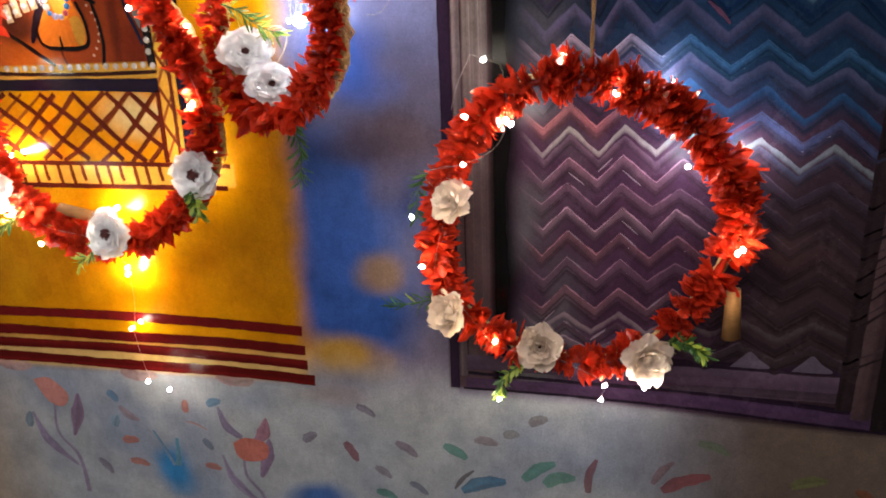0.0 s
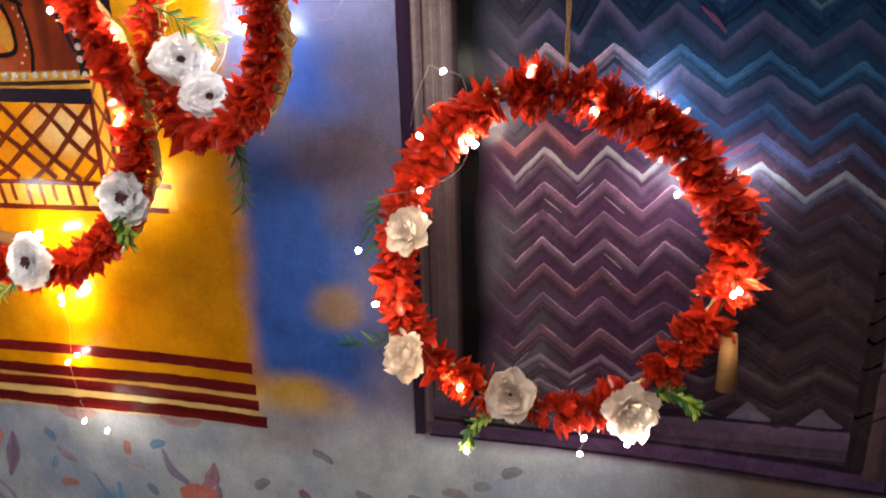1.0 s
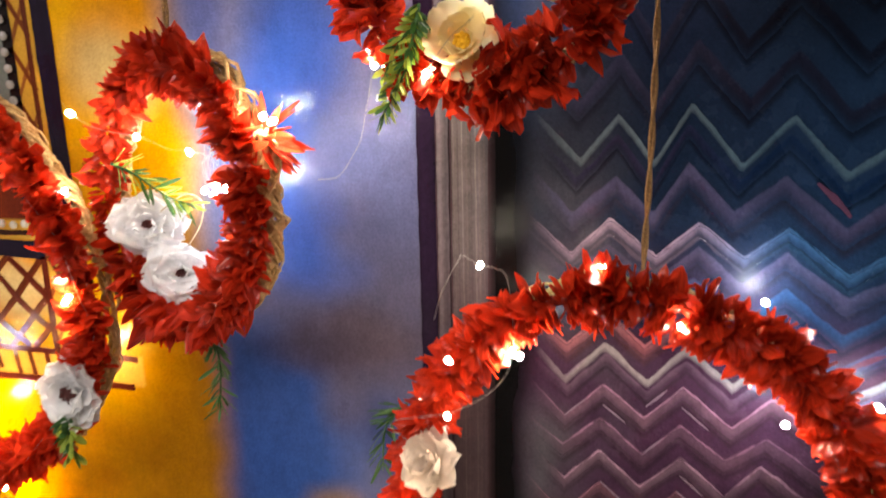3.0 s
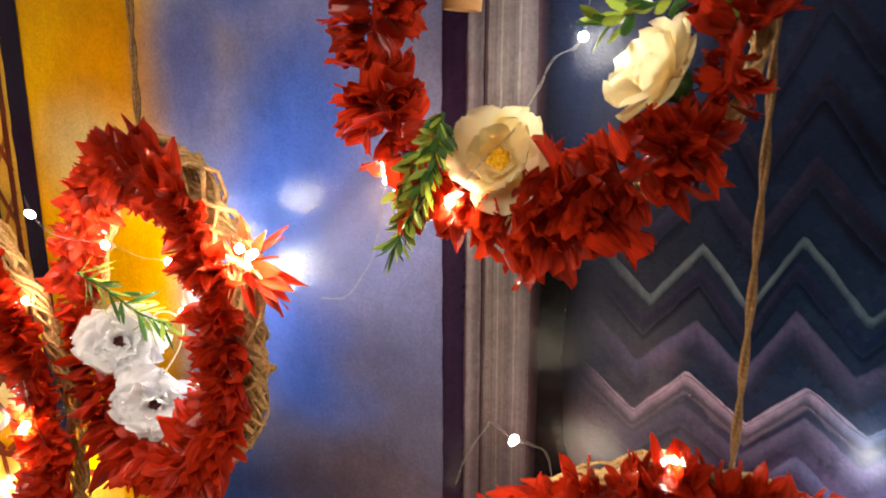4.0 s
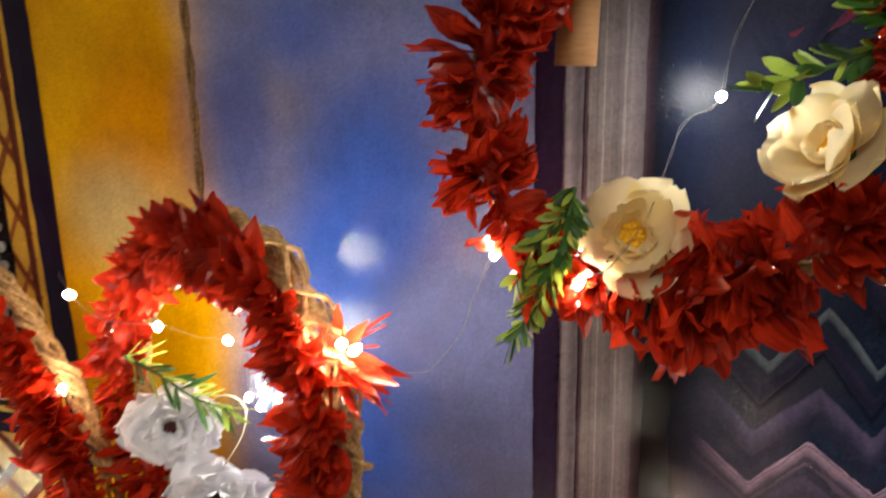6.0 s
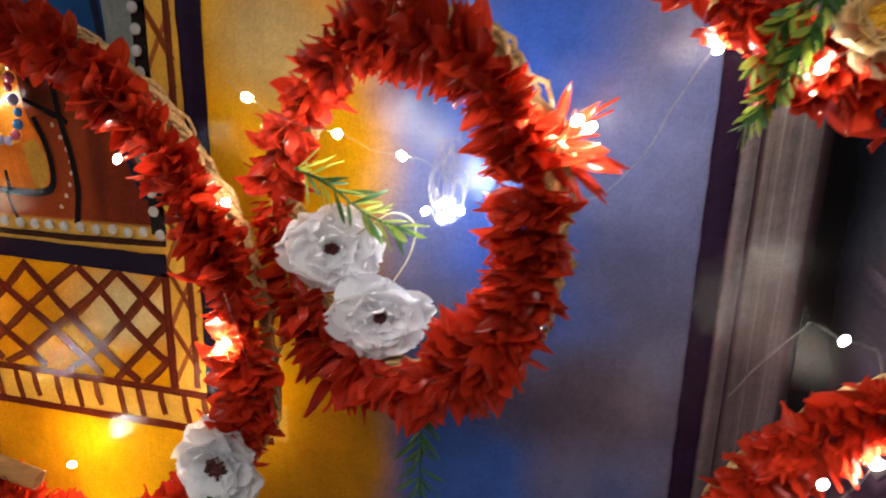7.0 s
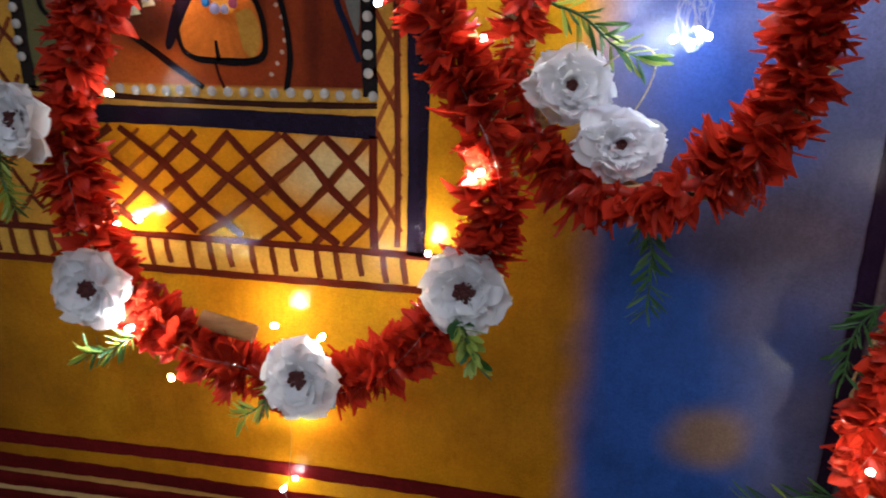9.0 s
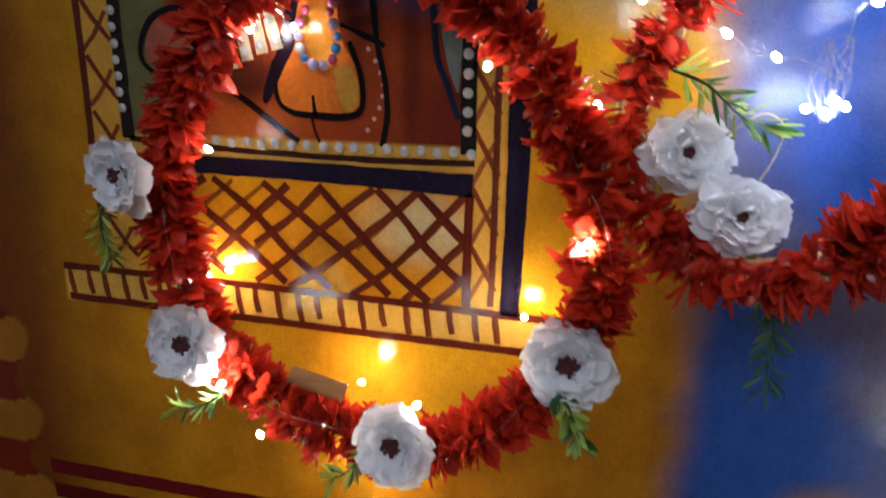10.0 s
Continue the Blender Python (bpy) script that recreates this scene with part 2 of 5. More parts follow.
def spline(points, per=8):
    """A smooth line through the points."""
    P = [Vector(p) for p in points]
    out = []
    for i in range(len(P) - 1):
        a, b, c, d = P[max(i - 1, 0)], P[i], P[i + 1], P[min(i + 2, len(P) - 1)]
        for k in range(per):
            t = k / per
            out.append(0.5 * (2 * b + (c - a) * t + (2 * a - 5 * b + 4 * c - d) * t * t + (3 * b - a - 3 * c + d) * t ** 3))
    out.append(P[-1])
    return out


def ball(radius, sides=10, rings=6, squash=1.0):
    v, f = [(0, 0, radius * squash)], []
    for i in range(1, rings):
        a = math.pi * i / rings
        for k in range(sides):
            g = 2 * math.pi * k / sides
            v.append((radius * math.sin(a) * math.cos(g), radius * math.sin(a) * math.sin(g), radius * squash * math.cos(a)))
    v.append((0, 0, -radius * squash))
    for k in range(sides):
        f.append((0, 1 + k, 1 + (k + 1) % sides))
        f.append((len(v) - 1, 1 + (rings - 2) * sides + (k + 1) % sides, 1 + (rings - 2) * sides + k))
    for i in range(rings - 2):
        for k in range(sides):
            l = (k + 1) % sides
            f.append((1 + i * sides + k, 1 + (i + 1) * sides + k, 1 + (i + 1) * sides + l, 1 + i * sides + l))
    return v, f


LATTICE = np.random.RandomState(5).rand(8, 64, 64)


def cloud(x, z, size, seed=0):
    """Smooth noise 0 to 1 over the wall, with features about size metres across."""
    out, amp, tot = 0.0, 1.0, 0.0
    for o in range(3):
        u, v = np.asarray(x) / size * 2 ** o + 17.3 * seed, np.asarray(z) / size * 2 ** o + 9.1 * seed
        i, j = np.floor(u).astype(int), np.floor(v).astype(int)
        a, b = u - i, v - j
        a, b = a * a * (3 - 2 * a), b * b * (3 - 2 * b)
        L = LATTICE[(seed + o) % 8]
        g = (L[i % 64, j % 64] * (1 - a) * (1 - b) + L[(i + 1) % 64, j % 64] * a * (1 - b)
             + L[i % 64, (j + 1) % 64] * (1 - a) * b + L[(i + 1) % 64, (j + 1) % 64] * a * b)
        out, tot, amp = out + amp * g, tot + amp, amp * 0.5
    return out / tot


def step(a, b, v):
    t = np.clip((np.asarray(v) - a) / (b - a), 0, 1)
    return t * t * (3 - 2 * t)


def over(base, colour, mask):
    m = np.asarray(mask)[..., None]
    return base * (1 - m) + lin(*colour) * m


def blob(x, z, cx, cz, rx, rz, seed=1):
    d = np.hypot((x - cx) / rx, (z - cz) / rz) + 0.7 * (cloud(x, z, 0.05, seed) - 0.5)
    return 1 - step(0.25, 1.3, d)


# ---- the painted wall ----
def wall_colour(x, z):
    """The mural's broad colours: sprayed paint, with light falloff and haze put into some."""
    x, z = np.asarray(x, float), np.asarray(z, float)
    n1, n2, n3 = cloud(x, z, 0.11, 1), cloud(x, z, 0.05, 2), cloud(x, z, 0.2, 3)
    c = np.zeros(x.shape + (3,)) + lin(132, 125, 142)
    c = over(c, (120, 108, 118), step(0.45, 0.75, n1))
    c = over(c, (86, 102, 160), step(0.45, 0.75, n3) * 0.75)
    c = over(c, (102, 96, 118), 0.85 * (1 - step(1.40, 1.56, z + 0.08 * (n1 - 0.5))) * step(1.05, 1.15, z))
    field = step(-0.405, -0.365, x + 0.02 * (n2 - 0.5)) * (1 - step(-0.245, -0.180, x + 0.06 * (n1 - 0.5))) * (1 - step(1.37, 1.45, z + 0.08 * (n1 - 0.5))) * step(1.09, 1.15, z)
    c = over(c, (36, 78, 154), field * (0.76 + 0.35 * (1 - n3)).clip(0, 0.9))
    for cx, cz, rx, rz, a in ((-0.238, 1.625, 0.052, 0.075, 1.0), (-0.264, 1.570, 0.045, 0.055, 0.9), (-0.255, 1.482, 0.050, 0.060, 0.95), (-0.275, 1.700, 0.035, 0.035, 0.7), (-0.310, 1.665, 0.022, 0.060, 0.6),
                              (-0.235, 1.445, 0.040, 0.030, 0.6), (-0.195, 1.300, 0.050, 0.045, 0.6), (-0.205, 1.205, 0.07, 0.06, 0.45), (-0.25, 1.18, 0.06, 0.07, 0.5)):
        c = over(c, (38, 80, 168) if cz > 1.42 else (44, 80, 150), 0.85 * a * blob(x, z, cx, cz, rx, rz, 2))
    c = over(c, (92, 76, 84), 0.8 * blob(x, z, -0.205, 1.392, 0.060, 0.038, 4))
    c = over(c, (78, 70, 92), 0.6 * blob(x, z, -0.252, 1.380, 0.050, 0.026, 5))
    c = over(c, (96, 84, 92), 0.5 * blob(x, z, -0.215, 1.335, 0.030, 0.030, 1))
    c = over(c, (150, 116, 44), 0.7 * blob(x, z, -0.228, 1.228, 0.032, 0.032, 5))
    c = over(c, (168, 126, 30), 0.9 * blob(x, z, -0.285, 1.118, 0.065, 0.032, 6))
    # yellow field
    edge = -0.326 + 0.02 * (n2 - 0.5) - 0.012 * step(1.5, 1.65, z)
    y = (1 - step(-0.024, 0.014, x - edge)) * step(1.070, 1.080, z)
    yel = np.zeros(x.shape + (3,)) + lin(216, 156, 14)
    yel = over(yel, (204, 132, 8), step(0.4, 0.75, n1))
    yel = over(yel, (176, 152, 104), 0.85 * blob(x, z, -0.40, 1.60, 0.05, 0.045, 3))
    # brown smears, plus the light's falloff to the left put into the yellow
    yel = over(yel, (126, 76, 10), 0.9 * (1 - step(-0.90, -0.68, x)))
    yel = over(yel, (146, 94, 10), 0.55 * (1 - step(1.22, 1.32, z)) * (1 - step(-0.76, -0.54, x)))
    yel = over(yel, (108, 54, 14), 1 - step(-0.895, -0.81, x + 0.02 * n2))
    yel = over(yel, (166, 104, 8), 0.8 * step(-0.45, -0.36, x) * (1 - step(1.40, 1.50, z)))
    yel = over(yel, (206, 176, 120), 0.7 * (1 - step(1.098, 1.135, z)))
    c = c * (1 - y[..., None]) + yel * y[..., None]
    seam = step(-0.362, -0.340, x + 0.02 * (n2 - 0.5)) * (1 - step(-0.322, -0.300, x + 0.02 * (n2 - 0.5))) * step(1.19, 1.26, z) * (1 - step(1.38, 1.45, z))
    c = over(c, (88, 64, 30), 0.22 * seam)
    # banded pillar
    wave = ((z - 1.268 + 0.008 * np.cos((x + 0.93) * 45)) / 0.083) % 1.0
    band = np.where(((wave < 0.52))[..., None], lin(150, 96, 24), lin(108, 34, 16))
    p = (1 - step(-0.906, -0.898, x - 0.012 * np.sin(wave * math.pi * 2) - 0.25 * (1.25 - z) * 0.05)) * (1 - step(1.305, 1.33, z)) * step(1.06, 1.08, z)
    c = c * (1 - p[..., None]) + band * p[..., None]
    # pale field below, browner towards the left and dark brown towards the right
    low = 1 - step(1.066, 1.080, z + 0.0 * x)
    low = np.where((x > -0.335) & (x < -0.14), 1 - step(1.03, 1.13, z + 0.03 * (n2 - 0.5)), low)
    pale = np.zeros(x.shape + (3,)) + lin(158, 162, 168)
    pale = over(pale, (134, 142, 160), step(0.45, 0.8, n1))
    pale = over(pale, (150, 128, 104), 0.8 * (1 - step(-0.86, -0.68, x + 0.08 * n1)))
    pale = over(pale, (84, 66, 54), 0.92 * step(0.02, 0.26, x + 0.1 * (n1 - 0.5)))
    pale = over(pale, (28, 118, 176), 0.9 * blob(x, z, -0.548, 0.922, 0.03, 0.045, 2))
    pale = over(pale, (36, 84, 150), 0.9 * blob(x, z, -0.338, 0.900, 0.05, 0.03, 3))
    pale = over(pale, (172, 152, 150), 0.5 * blob(x, z, -0.30, 1.06, 0.06, 0.02, 3))
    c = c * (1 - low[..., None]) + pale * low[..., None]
    # portrait panel grounds
    pic = ((x > -0.758) & (x < -0.486) & (z > 1.477)).astype(float)
    c = over(c, (132, 54, 24), pic)
    c = over(c, (98, 34, 20), pic * step(-0.56, -0.50, x) * step(0.3, 0.7, n1))
    c = over(c, (172, 82, 28), pic * blob(x, z, -0.66, 1.488, 0.06, 0.026, 1))
    c = over(c, (58, 26, 20), 0.85 * pic * blob(x, z, -0.652, 1.522, 0.026, 0.020, 2))
    c = over(c, (46, 22, 18), 0.85 * pic * blob(x, z, -0.568, 1.572, 0.020, 0.026, 3))
    c = over(c, (70, 24, 16), 0.7 * pic * blob(x, z, -0.528, 1.52, 0.008, 0.06, 4))
    c = over(c, (150, 58, 22), 0.5 * pic * blob(x, z, -0.60, 1.484, 0.03, 0.010, 5))
    c = over(c, (98, 94, 58), pic * (1 - step(-0.722, -0.712, x + 0.1 * (1.55 - z))))
    c = over(c, (24, 66, 112), pic * step(1.555, 1.585, z + 0.25 * (x + 0.52)))
    c = over(c, (214, 160, 60), ((x > -0.486) & (x < -0.461) & (z > 1.36)).astype(float))
    c = over(c, (206, 150, 52), ((x > -0.792) & (x < -0.758) & (z > 1.36)).astype(float))
    c = over(c, (196, 150, 62), ((x > -0.758) & (x < -0.486) & (z > 1.461) & (z < 1.477)).astype(float))
    c = over(c, (226, 176, 74), ((x > -0.838) & (x < -0.40) & (z > 1.333) & (z < 1.361)).astype(float) * 0.8)
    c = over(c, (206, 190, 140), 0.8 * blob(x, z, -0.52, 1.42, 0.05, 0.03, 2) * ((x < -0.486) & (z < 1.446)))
    # chevron panel ground, with light falloff to the right put into its colours
    foot = 1.083 - 0.026 * step(-0.1, 0.34, x)
    pan = step(-0.151, -0.147, x) * (1 - step(0.350, 0.355, x)) * step(foot - 0.004, foot + 0.003, z)
    dark = np.zeros(x.shape + (3,)) + lin(64, 41, 62)
    dark = over(dark, (27, 40, 62), step(1.40, 1.50, z + 0.12 * x + 0.06 * (n1 - 0.5)))
    dark = over(dark, (34, 42, 66), 0.85 * step(1.56, 1.63, z + 0.03 * (n1 - 0.5)) * (1 - step(0.02, 0.10, x)))
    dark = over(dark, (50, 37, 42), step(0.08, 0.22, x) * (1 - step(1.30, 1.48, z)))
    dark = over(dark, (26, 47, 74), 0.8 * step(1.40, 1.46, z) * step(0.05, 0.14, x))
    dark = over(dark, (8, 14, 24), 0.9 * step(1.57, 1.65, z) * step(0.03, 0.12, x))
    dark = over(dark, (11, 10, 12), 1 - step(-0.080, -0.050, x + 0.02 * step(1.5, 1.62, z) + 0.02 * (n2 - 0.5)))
    dark = over(dark, (76, 56, 62), 1 - step(-0.100, -0.092, x))
    # pale haze right of the black strip, put into the ground colour
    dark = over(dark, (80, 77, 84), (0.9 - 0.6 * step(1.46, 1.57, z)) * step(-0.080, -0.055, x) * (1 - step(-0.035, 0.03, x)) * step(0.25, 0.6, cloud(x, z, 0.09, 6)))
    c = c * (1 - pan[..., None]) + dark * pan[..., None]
    c = over(c, (110, 92, 78), step(0.352, 0.36, x) * 0.9)
    return c


def build_wall():
    def axis(lo, a, b, hi, fine):
        return np.concatenate([np.linspace(lo, a, 6)[:-1], np.arange(a, b, fine), np.linspace(b, hi, 6)])
    xs, zs = axis(-2.2, -1.04, 0.46, 1.8, 0.0035), axis(0.0, 0.84, 1.86, 2.7, 0.0035)
    X, Z = np.meshgrid(xs, zs, indexing="ij")
    nx, nz = len(xs), len(zs)
    ripple = 0.0001 + 0.0001 * (cloud(X, Z, 0.3, 5) - 0.5)
    V = np.stack([X.ravel(), (WALL + ripple).ravel(), Z.ravel()], 1)
    I = np.arange(nx * nz).reshape(nx, nz)
    F = np.stack([I[:-1, :-1].ravel(), I[1:, :-1].ravel(), I[1:, 1:].ravel(), I[:-1, 1:].ravel()], 1)
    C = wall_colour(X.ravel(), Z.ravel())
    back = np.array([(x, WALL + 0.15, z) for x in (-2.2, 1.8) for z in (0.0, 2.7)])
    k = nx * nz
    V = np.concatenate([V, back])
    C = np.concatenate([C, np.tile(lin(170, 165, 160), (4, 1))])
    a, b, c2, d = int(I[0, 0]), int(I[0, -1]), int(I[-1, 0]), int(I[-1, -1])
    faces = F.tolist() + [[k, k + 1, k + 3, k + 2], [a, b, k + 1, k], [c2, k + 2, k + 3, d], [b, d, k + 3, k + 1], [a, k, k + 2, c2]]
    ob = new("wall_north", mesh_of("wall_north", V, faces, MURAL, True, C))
    return tagged(ob, "glossy hand-painted mural wall in yellow, blue and violet", "wall", kind="structure")


north = build_wall()
LAYER = 0.00015


def ribbon(name, pts, width, colour, parent, layer, rough_edge=0.10, seed=0, colour2=None, fade=None, per=6, step_len=0.004, straight=False, label=""):
    """One brush stroke on the wall: pts are (x, z); width in metres, a number or start-middle-end; colour2: the lower edge's colour; fade: lets the ends melt into the wall."""
    rs = np.random.RandomState(seed + 11)
    P = [(p[0], 0, p[1]) for p in pts]
    line = [Vector(p) for p in P] if straight else spline(P, per)
    Q = [line[0]]
    for a, b in zip(line[:-1], line[1:]):
        k = max(1, int((b - a).length / step_len))
        Q += [a + (b - a) * (i / k) for i in range(1, k + 1)]
    n, cols = len(Q), 5
    w = np.interp(np.linspace(0, 1, n), np.linspace(0, 1, len(width)), width) if hasattr(width, "__len__") else np.full(n, width)
    e = rs.randn(n, 2)
    e = (e + np.roll(e, 1, 0) + np.roll(e, 2, 0)) / 3 * rough_edge
    c1 = lin(*colour)
    c2 = lin(*colour2) if colour2 else c1
    streak = 1 + 0.14 * rs.randn(cols)
    verts, cc = [], []
    for i in range(n):
        t = (Q[min(i + 1, n - 1)] - Q[max(i - 1, 0)]).normalized()
        nrm = Vector((-t.z, 0, t.x))
        for k in range(cols):
            s = 0.5 - k / (cols - 1)
            off = s * w[i] * (1 + (e[i, 0] if s > 0 else e[i, 1]))
            p = Q[i] + nrm * off
            verts.append((p.x, WALL - layer * LAYER, p.z))
            f = k / (cols - 1)
            cc.append((c1 * (1 - f) + c2 * f) * streak[k] * (1 + 0.06 * rs.randn()))
    cc = np.clip(np.array(cc), 0.002, 0.95)
    if fade is not None:
        V = np.array(verts)
        m = fade(V[:, 0], V[:, 2])[:, None]
        cc = cc * m + wall_colour(V[:, 0], V[:, 2]) * (1 - m)
    faces = [(i * cols + k, i * cols + k + 1, (i + 1) * cols + k + 1, (i + 1) * cols + k) for i in range(n - 1) for k in range(cols - 1)]
    return part(name, mesh_of(name, verts, faces, MURAL, True, cc), parent, label)


def patch(name, outline, colour, parent, layer, label="", var=0.08):
    """One flat area of paint with a smooth outline of (x, z)."""
    line = spline([(p[0], 0, p[1]) for p in outline + outline[:1]], 6)[:-1]
    mid = sum((Vector(p) for p in line), Vector()) / len(line)
    verts = [(p.x, WALL - layer * LAYER, p.z) for p in line] + [(mid.x, WALL - layer * LAYER, mid.z)]
    n = len(line)
    cc = np.clip(np.array([lin(*colour) * (1 + var * random.gauss(0, 1)) for _ in verts]), 0.002, 0.95)
    return part(name, mesh_of(name, verts, [(i, (i + 1) % n, n) for i in range(n)], MURAL, True, cc), parent, label)


# bands of dark red under the yellow field
stripes = ((1.1555, 0.0135, -0.337), (1.1285, 0.0140, -0.335), (1.1085, 0.0135, -0.334), (1.0870, 0.0150, -0.326))
for i, (z, w, xe) in enumerate(stripes):
    mid = 0.0015 * (-1) ** i
    ribbon("painted_stripe", [(-0.889, z), (-0.75, z + 0.001), (-0.6, z + mid), (-0.45, z - 0.002), (xe, z - 0.0075)], (w * 1.2, w * 0.95, w * 1.05, w), (88, 17, 17), north, 2, 0.07, i)

# portrait panel
panel = part("portrait_panel", mesh_of("portrait_panel", *box_mesh(-0.7925, -0.7905, WALL - 0.0002, WALL + 0.02, 1.36, 1.62), MURAL, False, np.tile(lin(110, 50, 26), (8, 1))), north, "painted folk portrait panel in brown, orange and yellow")
NAVY, RUST = (30, 22, 40), (86, 30, 17)
ribbon("painted_bar", [(-0.454, 1.358), (-0.452, 1.45), (-0.452, 1.55), (-0.451, 1.70), (-0.449, 1.88)], (0.014, 0.017, 0.018), NAVY, panel, 4, 0.04, 1)
ribbon("painted_bar", [(-0.712, 1.4565), (-0.62, 1.456), (-0.55, 1.4545), (-0.483, 1.4525)], (0.013, 0.014, 0.016), NAVY, panel, 4, 0.06, 2)
ribbon("painted_bar", [(-0.792, 1.364), (-0.793, 1.45), (-0.791, 1.54), (-0.790, 1.70), (-0.789, 1.88)], 0.006, (86, 36, 22), panel, 3, 0.08, 3)
ribbon("painted_bar", [(-0.468, 1.364), (-0.467, 1.45), (-0.467, 1.55), (-0.466, 1.70), (-0.465, 1.88)], 0.005, (96, 44, 28), panel, 3, 0.1, 3)
FALLING = (((-0.714, 1.397), (-0.698, 1.384), (-0.681, 1.371)), ((-0.717, 1.437), (-0.674, 1.404), (-0.630, 1.367)), ((-0.687, 1.447), (-0.652, 1.420), (-0.623, 1.390), (-0.592, 1.366)), ((-0.645, 1.446), (-0.615, 1.423), (-0.584, 1.399), (-0.545, 1.365)),
           ((-0.599, 1.446), (-0.584, 1.429), (-0.544, 1.387), (-0.514, 1.363)), ((-0.554, 1.446), (-0.533, 1.425), (-0.513, 1.401), (-0.490, 1.381)), ((-0.522, 1.445), (-0.503, 1.426), (-0.486, 1.409)))
RISING = (((-0.694, 1.447), (-0.707, 1.438), (-0.719, 1.429)), ((-0.624, 1.445), (-0.652, 1.420), (-0.702, 1.374)), ((-0.596, 1.446), (-0.619, 1.423), (-0.655, 1.397)), ((-0.556, 1.446), (-0.587, 1.422), (-0.628, 1.387), (-0.656, 1.366)),
          ((-0.522, 1.446), (-0.547, 1.424), (-0.600, 1.381), (-0.628, 1.364)), ((-0.488, 1.446), (-0.507, 1.424), (-0.544, 1.386), (-0.576, 1.362)), ((-0.486, 1.412), (-0.513, 1.384), (-0.534, 1.362)), ((-0.488, 1.384), (-0.499, 1.372), (-0.510, 1.362)))
FAINT = (((-0.670, 1.446), (-0.717, 1.410)), ((-0.642, 1.446), (-0.706, 1.397)), ((-0.627, 1.418), (-0.681, 1.371)), ((-0.575, 1.401), (-0.610, 1.372)), ((-0.528, 1.442), (-0.571, 1.399)), ((-0.523, 1.404), (-0.559, 1.375)))
for i, line in enumerate(FALLING):
    ribbon("lattice_line", list(line), (0.0056, 0.0070, 0.0066), RUST, panel, 3 + 0.1 * (i % 2), 0.12, 20 + i)
for i, line in enumerate(RISING):
    ribbon("lattice_line", list(line), (0.0064, 0.0062, 0.0052), (98, 42, 19), panel, 2 + 0.1 * (i % 2), 0.14, 40 + i)
for i, (a, b) in enumerate(FAINT):
    ribbon("lattice_line", [a, (0.5 * (a[0] + b[0]) + 0.001, 0.5 * (a[1] + b[1])), b], (0.0028, 0.0048, 0.0030), (134, 76, 26), panel, 1.6, 0.18, 240 + i)
ribbon("lattice_line", [(-0.485, 1.447), (-0.486, 1.41), (-0.486, 1.362)], 0.0065, RUST, panel, 4, 0.1, 61)
ribbon("ladder_rail", [(-0.838, 1.3625), (-0.70, 1.362), (-0.56, 1.3605), (-0.43, 1.358), (-0.405, 1.357)], 0.0058, RUST, panel, 4, 0.12, 62)
ribbon("ladder_rail", [(-0.836, 1.335), (-0.70, 1.3335), (-0.56, 1.332), (-0.43, 1.331), (-0.412, 1.331)], 0.0062, RUST, panel, 4, 0.12, 63)
for i in range(22):
    x = -0.832 + 0.0176 * i + 0.0012 * math.sin(i * 2.3)
    ribbon("ladder_rung", [(x - 0.001, 1.361), (x, 1.348), (x + 0.002, 1.335 + 0.004 * (i % 3 == 1))], (0.004, 0.0055, 0.0045), (104, 48, 22), panel, 3, 0.12, 80 + i)
for i in range(12):   # zigzags in the side borders
    z = 1.38 + 0.042 * i
    ribbon("border_line", [(-0.484, z + 0.03), (-0.474, z + 0.012), (-0.465, z - 0.004)], 0.004, (122, 60, 30), panel, 2, 0.15, 110 + i)
    ribbon("border_line", [(-0.484, z - 0.012), (-0.475, z + 0.006), (-0.465, z + 0.024)], 0.0035, (146, 84, 40), panel, 1.5, 0.15, 120 + i)
    ribbon("border_line", [(-0.787, z + 0.03), (-0.775, z + 0.012), (-0.763, z - 0.002)], 0.004, (104, 48, 26), panel, 2, 0.15, 130 + i)
    ribbon("border_line", [(-0.789, z - 0.008), (-0.777, z + 0.004), (-0.766, z + 0.02)], 0.0035, (120, 60, 28), panel, 1.5, 0.15, 140 + i)
ribbon("picture_edge", [(-0.757, 1.474), (-0.66, 1.469), (-0.56, 1.467), (-0.482, 1.468)], 0.0045, (52, 26, 20), panel, 2, 0.1, 150)
ribbon("picture_edge", [(-0.7575, 1.474), (-0.758, 1.55), (-0.756, 1.70), (-0.755, 1.88)], 0.011, (34, 26, 24), panel, 2, 0.08, 151)
ribbon("picture_edge", [(-0.487, 1.474), (-0.487, 1.55), (-0.486, 1.70), (-0.485, 1.88)], 0.011, (30, 24, 26), panel, 2, 0.08, 152)
# plain orange shape with dark outlines in the middle of the panel
patch("orange_shape", [(-0.628, 1.520), (-0.624, 1.503), (-0.606, 1.498), (-0.580, 1.498), (-0.565, 1.506), (-0.566, 1.528), (-0.578, 1.552), (-0.585, 1.60), (-0.610, 1.60), (-0.616, 1.545)], (196, 104, 32), panel, 3)
patch("ochre_shape", [(-0.584, 1.530), (-0.572, 1.532), (-0.566, 1.515), (-0.572, 1.500), (-0.580, 1.506)], (176, 128, 48), panel, 3.6)
patch("neck_shape", [(-0.600, 1.600), (-0.590, 1.580), (-0.586, 1.559), (-0.583, 1.535), (-0.594, 1.529), (-0.604, 1.545), (-0.605, 1.572)], (212, 138, 44), panel, 3.8)
